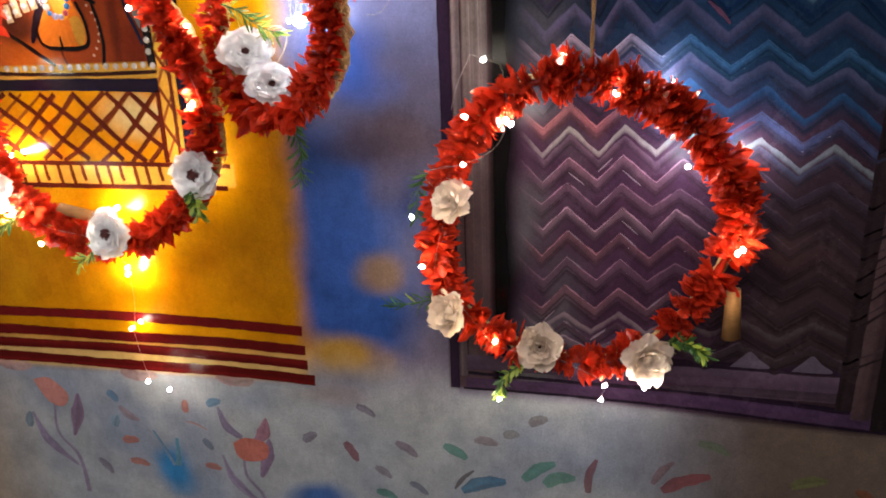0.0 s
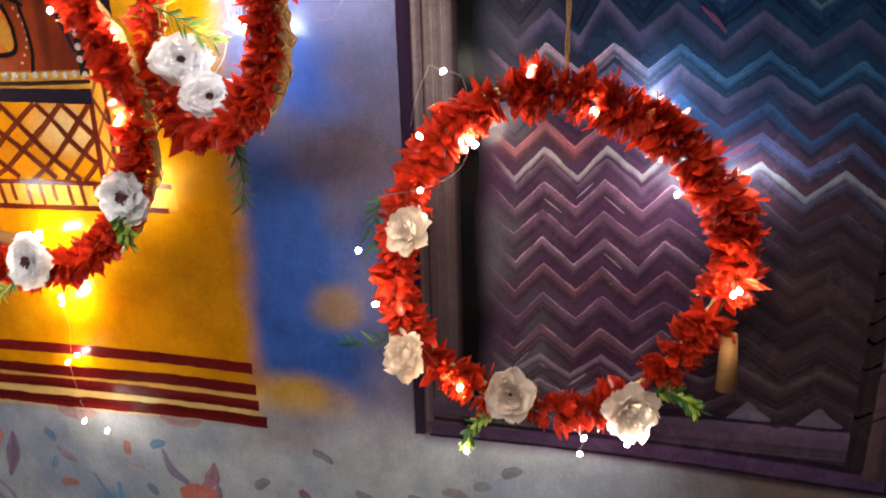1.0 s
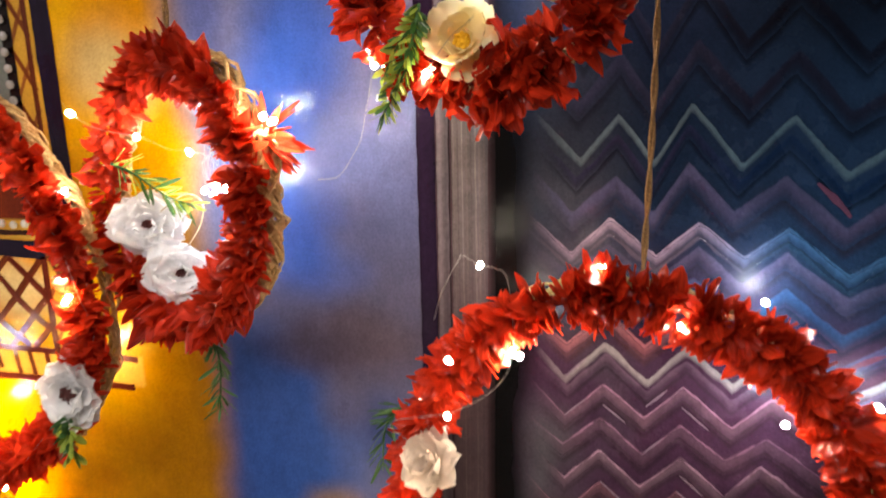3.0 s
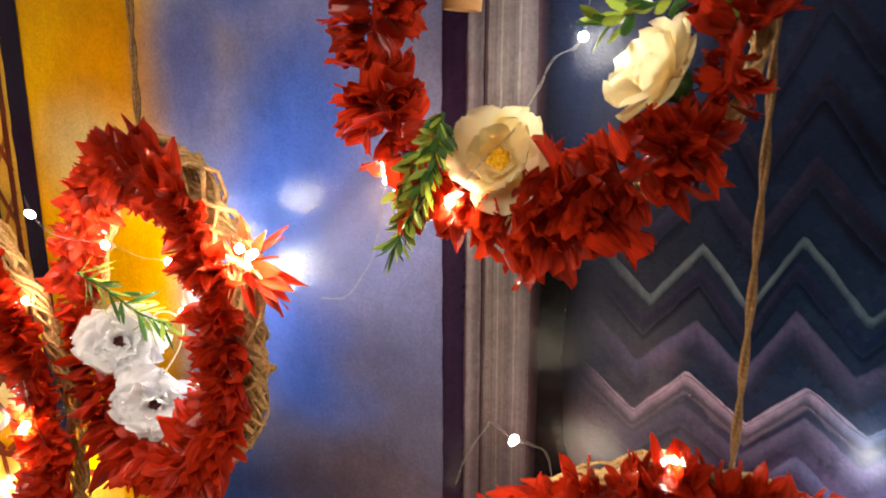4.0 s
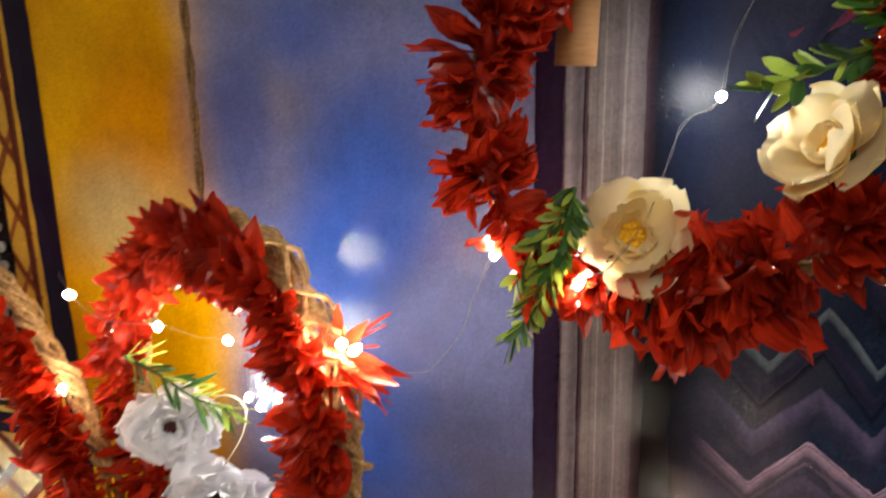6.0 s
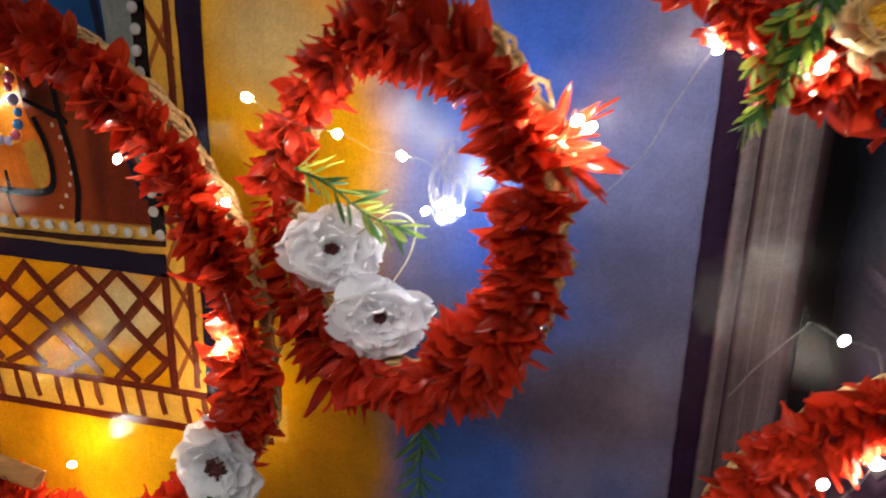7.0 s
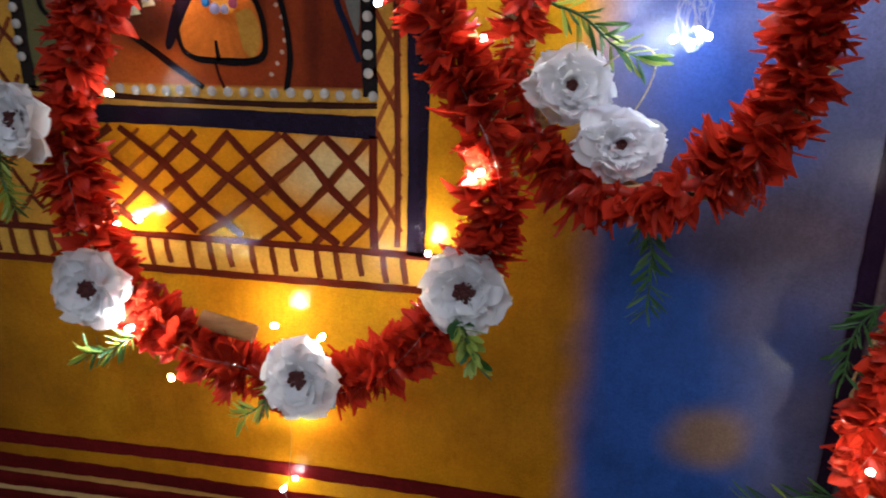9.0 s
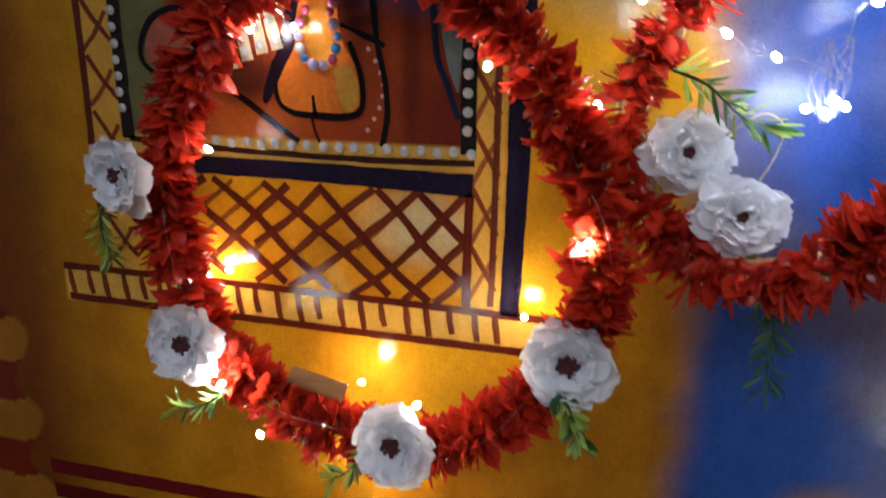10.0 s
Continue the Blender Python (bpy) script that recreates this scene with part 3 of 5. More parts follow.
patch("dark_shape", [(-0.602, 1.590), (-0.610, 1.568), (-0.612, 1.547), (-0.622, 1.529), (-0.635, 1.506), (-0.640, 1.508), (-0.633, 1.529), (-0.623, 1.550), (-0.614, 1.590)], (20, 17, 27), panel, 4.2)
patch("rosy_shape", [(-0.734, 1.532), (-0.733, 1.546), (-0.724, 1.561), (-0.706, 1.567), (-0.690, 1.562), (-0.694, 1.535), (-0.715, 1.527)], (150, 82, 62), panel, 3)
ribbon("outline", [(-0.690, 1.568), (-0.708, 1.570), (-0.726, 1.563), (-0.737, 1.546), (-0.737, 1.532), (-0.728, 1.524)], (0.003, 0.0045, 0.003), (16, 12, 14), panel, 5, 0.1, 168)
ribbon("outline", [(-0.578, 1.559), (-0.558, 1.551), (-0.546, 1.545)], (0.002, 0.0045, 0.003), (16, 12, 14), panel, 5, 0.1, 166)
ribbon("outline", [(-0.630, 1.535), (-0.628, 1.508), (-0.618, 1.499), (-0.600, 1.497), (-0.575, 1.497), (-0.564, 1.503), (-0.564, 1.525), (-0.572, 1.548)], (0.003, 0.005, 0.004), (18, 12, 14), panel, 5, 0.1, 160)
ribbon("outline", [(-0.6005, 1.511), (-0.6, 1.503), (-0.599, 1.497)], (0.002, 0.004), (18, 12, 14), panel, 5, 0.1, 161)
ribbon("outline", [(-0.602, 1.496), (-0.600, 1.486), (-0.596, 1.477)], 0.0022, (60, 20, 14), panel, 5, 0.1, 162)
ribbon("outline", [(-0.676, 1.520), (-0.650, 1.503), (-0.630, 1.489), (-0.613, 1.478)], (0.004, 0.0055, 0.004), (16, 12, 14), panel, 4, 0.1, 163)
ribbon("outline", [(-0.560, 1.66), (-0.556, 1.60), (-0.552, 1.55), (-0.547, 1.525), (-0.545, 1.50), (-0.549, 1.477)], 0.0042, (16, 12, 14), panel, 4, 0.1, 164)
ribbon("outline", [(-0.530, 1.68), (-0.516, 1.62), (-0.510, 1.545), (-0.502, 1.520), (-0.494, 1.498)], (0.006, 0.004), (26, 30, 52), panel, 4, 0.1, 165)
patch("grey_shape", [(-0.512, 1.64), (-0.507, 1.56), (-0.498, 1.522), (-0.493, 1.53), (-0.492, 1.66)], (112, 116, 112), panel, 3)


def gem(r, mat, x, z, lift, parent, name="pearl"):
    key = name + "_bead"
    me = bpy.data.meshes.get(key)
    if me is None:
        v, f = ball(1.0, 10, 6, 1.0)
        me = mesh_of(key, v, f, mat, True)
    part(key, me, parent, m=Matrix.LocRotScale((x, WALL - lift, z), None, (r, r * 0.62, r)))


for i in range(19):
    gem(0.0037, PEARL, -0.7035 + 0.01222 * i + 0.0006 * math.sin(i * 5.1), 1.4755 + 0.0007 * math.cos(i * 3.3) + (0.0075 if i < 2 else 0), 0.003, panel)
for i in range(30):
    gem(0.0037, PEARL, -0.4872 + 0.0004 * math.sin(i * 3), 1.4905 + 0.0126 * i, 0.003, panel)
    gem(0.0036, PEARL, -0.7590 + 0.0004 * math.cos(i * 3), 1.4975 + 0.0118 * i, 0.003, panel)
NECKLACE = ((-0.603, 1.566, "plum"), (-0.6075, 1.558, "plum"), (-0.609, 1.549, "lavender"), (-0.608, 1.541, "pearl"), (-0.605, 1.5345, "blue"), (-0.5985, 1.5305, "lavender"), (-0.591, 1.530, "lavender"),
            (-0.5845, 1.534, "plum"), (-0.5815, 1.541, "blue"), (-0.5800, 1.549, "blue"), (-0.5825, 1.557, "lavender"), (-0.585, 1.565, "plum"), (-0.583, 1.571, "plum"))
STONES = {"plum": GEM_RED, "lavender": GEM_LAV, "pearl": PEARL, "blue": GEM_BLUE}
for i, (x, z, tint) in enumerate(NECKLACE):   # stick-on stones round the neck
    gem(0.0036 + 0.0005 * math.sin(i * 2.7), STONES[tint], x + 0.002, z + 0.002, 0.006, panel, tint if tint == "pearl" else tint + "_stone")
for i, (xa, za, xb, zb) in enumerate(((-0.662, 1.528, -0.665, 1.548), (-0.650, 1.534, -0.654, 1.558), (-0.638, 1.539, -0.643, 1.568), (-0.626, 1.542, -0.634, 1.574))):   # pale bars with clear stones
    ribbon("pale_bar", [(xa, za), (0.5 * (xa + xb), 0.5 * (za + zb)), (xb, zb)], (0.0095, 0.0088, 0.0080), (206, 186, 148), panel, 4.6, 0.08, 720 + i)
    gem(0.0036, PEARL, xa, za + 0.006, 0.004, panel)
    gem(0.0030, PEARL, 0.4 * xa + 0.6 * xb, 0.4 * za + 0.6 * zb, 0.004, panel)
for i in range(8):
    a = i / 7
    patch("pale_dot", [(-0.560 + 0.012 * math.sin(a * 3) - 0.0015, 1.488 + 0.055 * a), (-0.560 + 0.012 * math.sin(a * 3), 1.490 + 0.055 * a), (-0.558 + 0.012 * math.sin(a * 3), 1.488 + 0.055 * a), (-0.560 + 0.012 * math.sin(a * 3), 1.4865 + 0.055 * a)], (186, 150, 130), panel, 3)

# chevron panel
chev = part("chevron_panel", mesh_of("chevron_panel", *box_mesh(-0.1265, -0.1255, WALL - 0.0002, WALL + 0.02, 1.10, 1.9), MURAL, False, np.tile(lin(46, 36, 40), (8, 1))), north, "painted panel of zigzag rows in violet and blue")


ribbon("frame_bar", [(-0.1425, 1.083), (-0.1425, 1.3), (-0.1430, 1.5), (-0.1430, 1.88)], (0.011, 0.0135, 0.0145), (38, 24, 44), chev, 2, 0.05, 200)
ribbon("frame_bar", [(-0.1310, 1.10), (-0.1310, 1.3), (-0.1308, 1.6), (-0.1308, 1.88)], 0.0085, (124, 114, 116), chev, 1.5, 0.05, 201, (112, 102, 108), lambda x, z: 0.35 + 0.65 * step(1.32, 1.62, z))
ribbon("frame_bar", [(-0.1110, 1.112), (-0.1110, 1.3), (-0.1108, 1.6), (-0.1108, 1.88)], 0.0265, (120, 111, 108), chev, 1.5, 0.02, 202, (98, 91, 95), lambda x, z: 0.2 + 0.8 * step(1.32, 1.62, z))
for i in range(8):
    x = -0.1225 + 0.0032 * i
    ribbon("brush_streak", [(x, 1.14), (x + 0.0006, 1.35), (x - 0.0006, 1.6), (x, 1.88)], (0.0006, 0.0012, 0.0009), ((128, 118, 116), (108, 98, 100), (138, 130, 126))[i % 3], chev, 2.2, 0.5, 203 + i, fade=lambda x, z: 0.2 + 0.7 * step(1.32, 1.62, z))
ribbon("frame_band", [(-0.128, 1.1185), (0.0, 1.119), (0.15, 1.117), (0.287, 1.113)], (0.02, 0.022, 0.024), (80, 64, 82), chev, 1.8, 0.04, 210, (66, 50, 66))
ribbon("frame_band", [(-0.126, 1.1045), (0.0, 1.100), (0.15, 1.096), (0.30, 1.084)], (0.004, 0.005, 0.007), (30, 20, 34), chev, 2.5, 0.15, 211)
ribbon("frame_band", [(-0.129, 1.0910), (0.0, 1.090), (0.15, 1.084), (0.25, 1.076), (0.345, 1.070)], (0.013, 0.015, 0.017, 0.022), (70, 50, 78), chev, 1.6, 0.05, 212, (58, 40, 62))
ribbon("frame_band", [(-0.132, 1.0835), (0.0, 1.0815), (0.15, 1.0745), (0.25, 1.0665), (0.345, 1.060)], 0.0035, (32, 22, 36), chev, 2.6, 0.2, 213)
ribbon("frame_band", [(0.10, 1.1015), (0.18, 1.101), (0.285, 1.100)], (0.004, 0.012, 0.012), (62, 48, 60), chev, 2.7, 0.1, 214)
ribbon("frame_band", [(-0.10, 1.1335), (0.1, 1.1335), (0.285, 1.1315)], 0.009, (40, 28, 42), chev, 2.3, 0.06, 215)
ribbon("frame_bar", [(0.292, 1.085), (0.294, 1.3), (0.296, 1.6), (0.296, 1.88)], 0.016, (40, 30, 34), chev, 3, 0.05, 216)
ribbon("frame_bar", [(0.311, 1.075), (0.313, 1.3), (0.314, 1.6), (0.314, 1.88)], 0.020, (74, 56, 60), chev, 2.8, 0.05, 217, (56, 42, 46))
ribbon("frame_bar", [(0.334, 1.062), (0.336, 1.3), (0.337, 1.6), (0.337, 1.88)], 0.024, (28, 22, 24), chev, 3.2, 0.05, 218)
APEX = (-0.068, -0.012, 0.046, 0.105, 0.178, 0.250, 0.322)
UPPER_APEX = (-0.066, -0.008, 0.038, 0.098, 0.170, 0.243, 0.316)   # the rows above the large wreath


def zig(i, row, rise):
    """x and lift of the corner i of a row: even corners are peaks, odd ones valleys."""
    k = i // 2
    rs = np.random.RandomState(row * 31 + i + 62)
    apex = UPPER_APEX if row < 9 else APEX
    x = apex[k] if i % 2 == 0 else (0.46 * apex[k] + 0.54 * apex[k + 1])
    return x + 0.0012 * rs.randn(), (0.0 if i % 2 == 0 else -rise) + 0.0013 * rs.randn()


def end_fade(x, z):
    return step(-0.070, -0.024, x + 0.02 * (cloud(x, z, 0.04, 4) - 0.5)) * (0.62 + 0.5 * cloud(x, z, 0.05, 2)).clip(0, 1)


def zigzag(line, drop, thick, left, right, layer, seed, soft):
    """One painted zigzag band: it hangs below the line by drop; its colour runs from left to right along the row, light
    falloff included, and softens downwards.
    """
    rs = np.random.RandomState(seed)
    xs = np.arange(line[0][0], line[-1][0], 0.0022)
    zs = np.interp(xs, [p[0] for p in line], [p[1] for p in line])
    e = rs.randn(2, len(xs))
    e = (e + np.roll(e, 1, 1) + np.roll(e, 2, 1) + np.roll(e, 3, 1)) / 4 * 0.0011
    rows = (0.0, 0.12, 0.4, 0.7, 1.0)
    V, C = [], []
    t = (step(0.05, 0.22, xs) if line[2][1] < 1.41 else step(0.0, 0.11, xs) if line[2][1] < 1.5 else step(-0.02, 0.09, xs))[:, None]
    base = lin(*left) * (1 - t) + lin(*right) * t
    for k, f in enumerate(rows):
        z = zs - drop - thick * f + (e[0] if k < 2 else e[1])
        V.append(np.stack([xs, np.full_like(xs, WALL - layer * LAYER), z], 1))
        C.append(base * (1 - soft * f) * (1 + 0.05 * rs.randn(len(xs), 1)))
    V, C = np.concatenate(V), np.clip(np.concatenate(C), 0.002, 0.95)
    m = end_fade(V[:, 0], V[:, 2])[:, None] * np.repeat(np.array((0.35, 0.92, 1.0, 0.68, 0.12)), len(xs))[:, None]
    C = C * m + wall_colour(V[:, 0], V[:, 2]) * (1 - m)
    n = len(xs)
    F = [(k * n + i, (k + 1) * n + i, (k + 1) * n + i + 1, k * n + i + 1) for k in range(len(rows) - 1) for i in range(n - 1)]
    part("chevron_stroke", mesh_of("chevron_stroke", V, F, MURAL, True, C), chev)


# hue shifts are paint; the darker right ends have light falloff put in
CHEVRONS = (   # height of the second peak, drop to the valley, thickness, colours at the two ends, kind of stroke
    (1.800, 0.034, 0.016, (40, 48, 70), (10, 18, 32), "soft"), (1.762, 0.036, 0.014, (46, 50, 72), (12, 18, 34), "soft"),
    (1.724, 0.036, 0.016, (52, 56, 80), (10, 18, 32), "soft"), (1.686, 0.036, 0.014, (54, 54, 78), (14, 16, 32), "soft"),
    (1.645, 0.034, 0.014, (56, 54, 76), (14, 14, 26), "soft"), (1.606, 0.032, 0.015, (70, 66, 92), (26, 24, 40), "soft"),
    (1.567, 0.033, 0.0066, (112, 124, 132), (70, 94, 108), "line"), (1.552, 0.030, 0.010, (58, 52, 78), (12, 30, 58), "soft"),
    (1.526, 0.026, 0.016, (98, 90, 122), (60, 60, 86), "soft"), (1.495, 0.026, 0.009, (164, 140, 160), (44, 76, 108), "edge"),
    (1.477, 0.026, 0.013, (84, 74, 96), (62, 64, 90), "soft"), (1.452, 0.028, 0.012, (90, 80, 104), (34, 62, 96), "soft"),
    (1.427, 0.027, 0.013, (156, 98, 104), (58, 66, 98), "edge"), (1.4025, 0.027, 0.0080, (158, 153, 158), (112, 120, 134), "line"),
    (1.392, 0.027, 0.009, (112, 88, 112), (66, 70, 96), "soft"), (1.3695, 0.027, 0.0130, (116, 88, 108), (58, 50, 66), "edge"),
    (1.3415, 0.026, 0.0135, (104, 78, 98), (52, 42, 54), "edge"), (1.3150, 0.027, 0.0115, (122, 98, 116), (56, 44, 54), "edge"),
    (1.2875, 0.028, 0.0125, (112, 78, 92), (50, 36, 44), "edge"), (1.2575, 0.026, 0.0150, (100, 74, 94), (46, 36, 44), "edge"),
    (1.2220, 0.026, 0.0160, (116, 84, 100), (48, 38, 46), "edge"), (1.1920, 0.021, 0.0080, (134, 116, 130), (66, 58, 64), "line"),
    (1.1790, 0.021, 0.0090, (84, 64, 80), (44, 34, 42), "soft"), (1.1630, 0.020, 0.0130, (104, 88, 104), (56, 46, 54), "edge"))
for row, (z0, rise, thick, top, right, kind) in enumerate(CHEVRONS):
    rs = np.random.RandomState(300 + row)
    tone = (0.94, 0.93, 0.90) if z0 < 1.41 else (1.0, 1.0, 1.0)
    top, right = tuple(v * k for v, k in zip(top, tone)), tuple(v * k * (1.12 if 1.41 < z0 < 1.56 else 1.0) for v, k in zip(right, tone))
    pts = []
    for i in range(13):
        x, dz = zig(i, row, rise)
        sag = 0.13 * max(0.0, x - 0.08) * float(step(1.19, 1.34, z0))
        pts.append((x, z0 + dz - sag + (0.006 if i == 4 and z0 > 1.5 else 0.0)))
    lay = 0.12 * (row % 3)
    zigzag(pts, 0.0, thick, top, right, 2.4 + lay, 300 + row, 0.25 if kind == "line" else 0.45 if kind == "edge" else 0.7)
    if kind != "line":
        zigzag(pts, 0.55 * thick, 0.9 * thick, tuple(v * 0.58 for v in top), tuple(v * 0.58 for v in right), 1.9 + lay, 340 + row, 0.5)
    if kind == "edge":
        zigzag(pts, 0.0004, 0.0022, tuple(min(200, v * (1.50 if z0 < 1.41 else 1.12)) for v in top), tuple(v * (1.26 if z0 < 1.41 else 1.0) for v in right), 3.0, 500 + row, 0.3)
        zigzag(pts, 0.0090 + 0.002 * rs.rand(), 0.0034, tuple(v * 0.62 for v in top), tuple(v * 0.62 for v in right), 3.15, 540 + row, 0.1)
    if z0 < 1.41:
        for i in range(1, 6):   # thin light edges on single slopes
            if rs.rand() < 0.34:
                a, b = pts[i], pts[i + 1]
                dz = -0.001 if rs.rand() < 0.6 else -thick - 0.004
                ribbon("light_edge", [(a[0], a[1] + dz), (0.45 * a[0] + 0.55 * b[0], 0.45 * a[1] + 0.55 * b[1] + dz)], (0.0008, 0.0017, 0.0007), (132, 116, 130), chev, 3.4, 0.3, 400 + row * 9 + i, fade=end_fade, straight=True)
for k, (a, b) in enumerate((((0.060, 1.432), (0.088, 1.402)), ((0.118, 1.520), (0.140, 1.498)), ((0.150, 1.392), (0.172, 1.404)))):   # rose strokes
    ribbon("rose_stroke", [a, (0.5 * (a[0] + b[0]), 0.5 * (a[1] + b[1]) + 0.0006), b], (0.002, 0.0046, 0.002), (120, 60, 72), chev, 3.5, 0.2, 700 + k, fade=lambda x, z: 0.38 + 0.0 * x)

ribbon("pink_smudge", [(-0.046, 1.686), (-0.028, 1.6915), (-0.008, 1.703)], (0.004, 0.007, 0.006), (128, 48, 66), chev, 2.2, 0.2, 77, fade=lambda x, z: 0.6 + 0.0 * x)


for k, (x, z) in enumerate(((0.1905, 1.1515), (0.2545, 1.1495))):   # two pale triangles under the last row
    patch("pale_triangle", [(x - 0.020, z - 0.0195), (x - 0.010, z - 0.009), (x, z), (x + 0.010, z - 0.009), (x + 0.021, z - 0.0195)], (84, 74, 90), chev, 3.8 + 0.2 * k)

# brush marks on the pale field
MARKS = [0]


def mark(x, z, length, width, angle, colour, bend=0.15):
    a = radians(angle)
    MARKS[0] += 1
    deep = 2.0 + 0.35 * (MARKS[0] % 6) if z < 1.06 else 0.8 + 0.5 * (MARKS[0] % 2)
    dx, dz = math.cos(a) * length / 2, math.sin(a) * length / 2
    ribbon("brush_mark", [(x - dx, z - dz), (x - dz * bend, z + dx * bend), (x + dx, z + dz)], (width * 0.5, width, width * 0.9, width * 0.35), tuple(0.84 * v for v in colour), north, deep, 0.12, int(abs(x * 7919 + z * 104729)) % 9999, fade=lambda p, q: 0.74 + 0.0 * p)


GREYV, SLATE, ORNG, TEAL, WINE, SEA, ROSE = (128, 118, 140), (110, 122, 146), (188, 108, 86), (70, 140, 128), (128, 52, 72), (30, 110, 150), (188, 142, 140)
mark(-0.629, 1.034, 0.020, 0.013, -50, (92, 136, 176))
mark(-0.607, 1.009, 0.034, 0.012, -35, (150, 128, 138), -0.2)
mark(-0.518, 1.027, 0.020, 0.011, 85, ORNG)
mark(-0.475, 1.035, 0.022, 0.013, 20, (84, 134, 172))
mark(-0.506, 0.998, 0.032, 0.004, -20, ROSE)
mark(-0.613, 0.965, 0.026, 0.013, 5, ORNG)
mark(-0.605, 0.929, 0.030, 0.012, -10, ORNG)
mark(-0.490, 0.933, 0.024, 0.011, -8, ORNG)
mark(-0.493, 0.969, 0.020, 0.012, -50, SLATE)
mark(-0.662, 0.918, 0.030, 0.012, -50, GREYV)
mark(-0.630, 0.995, 0.020, 0.013, 70, (120, 150, 172))
mark(-0.341, 0.994, 0.024, 0.013, 35, GREYV)
mark(-0.261, 1.040, 0.028, 0.011, -30, GREYV)
mark(-0.285, 0.978, 0.032, 0.013, -60, WINE, 0.05)
mark(-0.210, 0.988, 0.034, 0.012, -35, (140, 122, 142))
mark(-0.243, 0.950, 0.026, 0.011, -35, (140, 130, 146))
mark(-0.146, 0.990, 0.034, 0.015, -30, TEAL)
mark(-0.106, 1.008, 0.030, 0.012, -5, (150, 132, 142))
mark(-0.041, 1.043, 0.024, 0.014, 25, (128, 120, 124))
mark(-0.074, 1.021, 0.020, 0.013, 10, (150, 146, 150))
mark(-0.040, 0.972, 0.048, 0.017, 35, TEAL)
mark(-0.014, 0.960, 0.040, 0.018, 20, (84, 146, 128), 0.3)
mark(0.025, 0.972, 0.050, 0.011, 80, (122, 58, 66))
mark(-0.110, 0.943, 0.060, 0.020, 20, SEA)
mark(-0.135, 0.950, 0.040, 0.006, 50, (80, 70, 76))
mark(0.135, 0.973, 0.060, 0.017, 25, (132, 54, 60))
mark(0.108, 0.985, 0.040, 0.010, 55, (126, 96, 106))
mark(0.163, 1.024, 0.038, 0.012, -22, (98, 112, 92))
mark(0.270, 0.987, 0.040, 0.015, 18, (104, 108, 66))
mark(0.330, 0.975, 0.026, 0.012, -40, (128, 72, 46))
mark(-0.196, 0.930, 0.028, 0.011, -35, (130, 132, 160))
mark(-0.240, 0.915, 0.030, 0.012, -20, TEAL)
mark(-0.772, 0.986, 0.026, 0.013, 75, (110, 136, 160))
for x, z in ((-0.582, 1.070), (-0.440, 1.072), (-0.777, 1.073)):
    mark(x - 0.010, z, 0.034, 0.020, -20, ROSE)
    mark(x + 0.014, z - 0.002, 0.030, 0.016, 12, (196, 156, 150))


def flower_stem(x, z, s, mirror=1):
    """A painted sprig: curved stem, two long leaves and a rose head."""
    m = mirror
    ribbon("painted_stem", [(x, z - 0.13 * s), (x - 0.004 * m, z - 0.07 * s), (x - 0.03 * m * s, z - 0.03 * s), (x - 0.022 * m * s, z + 0.03 * s)], (0.007, 0.005, 0.003), GREYV, north, 2, 0.1, int(-x * 999))
    ribbon("painted_leaf", [(x - 0.065 * m * s, z), (x - 0.05 * m * s, z - 0.045 * s), (x - 0.008 * m, z - 0.085 * s)], (0.002, 0.016 * s, 0.004), (126, 116, 140), north, 2.4, 0.1, int(-x * 977))
    ribbon("painted_leaf", [(x + 0.016 * m * s, z + 0.035 * s), (x + 0.010 * m * s, z + 0.005 * s), (x - 0.004 * m * s, z - 0.035 * s)], (0.002, 0.022 * s, 0.004), (130, 110, 136), north, 2.7, 0.1, int(-x * 953))


flower_stem(-0.700, 1.000, 1.0)
flower_stem(-0.415, 0.955, 0.9, 1)
patch("painted_bloom", [(-0.752, 1.052), (-0.725, 1.056), (-0.700, 1.032), (-0.712, 1.012), (-0.735, 1.020)], (182, 124, 118), north, 3)
patch("painted_bloom", [(-0.455, 0.975), (-0.435, 0.985), (-0.405, 0.978), (-0.408, 0.955), (-0.435, 0.948), (-0.450, 0.955)], (178, 106, 96), north, 3)
ribbon("painted_leaf", [(-0.470, 1.030), (-0.460, 1.000), (-0.440, 0.985)], (0.002, 0.014, 0.006), (124, 114, 138), north, 2.6, 0.1, 5)
ribbon("painted_leaf", [(-0.402, 1.018), (-0.408, 0.995), (-0.425, 0.975)], (0.002, 0.020, 0.005), (146, 108, 124), north, 2.6, 0.1, 6)
ribbon("painted_stem", [(-0.575, 0.985), (-0.560, 0.955), (-0.550, 0.93)], (0.003, 0.006), (98, 124, 150), north, 2.2, 0.15, 7)
ribbon("painted_stem", [(-0.540, 0.975), (-0.541, 0.95), (-0.545, 0.93)], (0.006, 0.008), (90, 130, 150), north, 2.2, 0.15, 8)

# ---- the rest of the room, plain ----
def setting(name, box, mat, label, category):
    return tagged(new(name, mesh_of(name, *box_mesh(*box), mat)), label, category, kind="structure")


setting("floor", (-2.35, 1.95, -2.65, WALL + 0.15, -0.12, 0.0), FLOOR, "plain grey concrete floor of the room", "floor")
setting("ceiling", (-2.35, 1.95, -2.65, WALL + 0.15, 2.702, 2.82), PLASTER, "plain plastered ceiling of the room", "ceiling")
setting("wall_south", (-2.35, 1.95, -2.65, -2.5, 0.0, 2.7), PLASTER, "plain plastered wall behind the viewer", "wall")
setting("wall_west", (-2.35, -2.202, -2.498, WALL - 0.002, 0.0, 2.7), PLASTER, "plain plastered side wall", "wall")
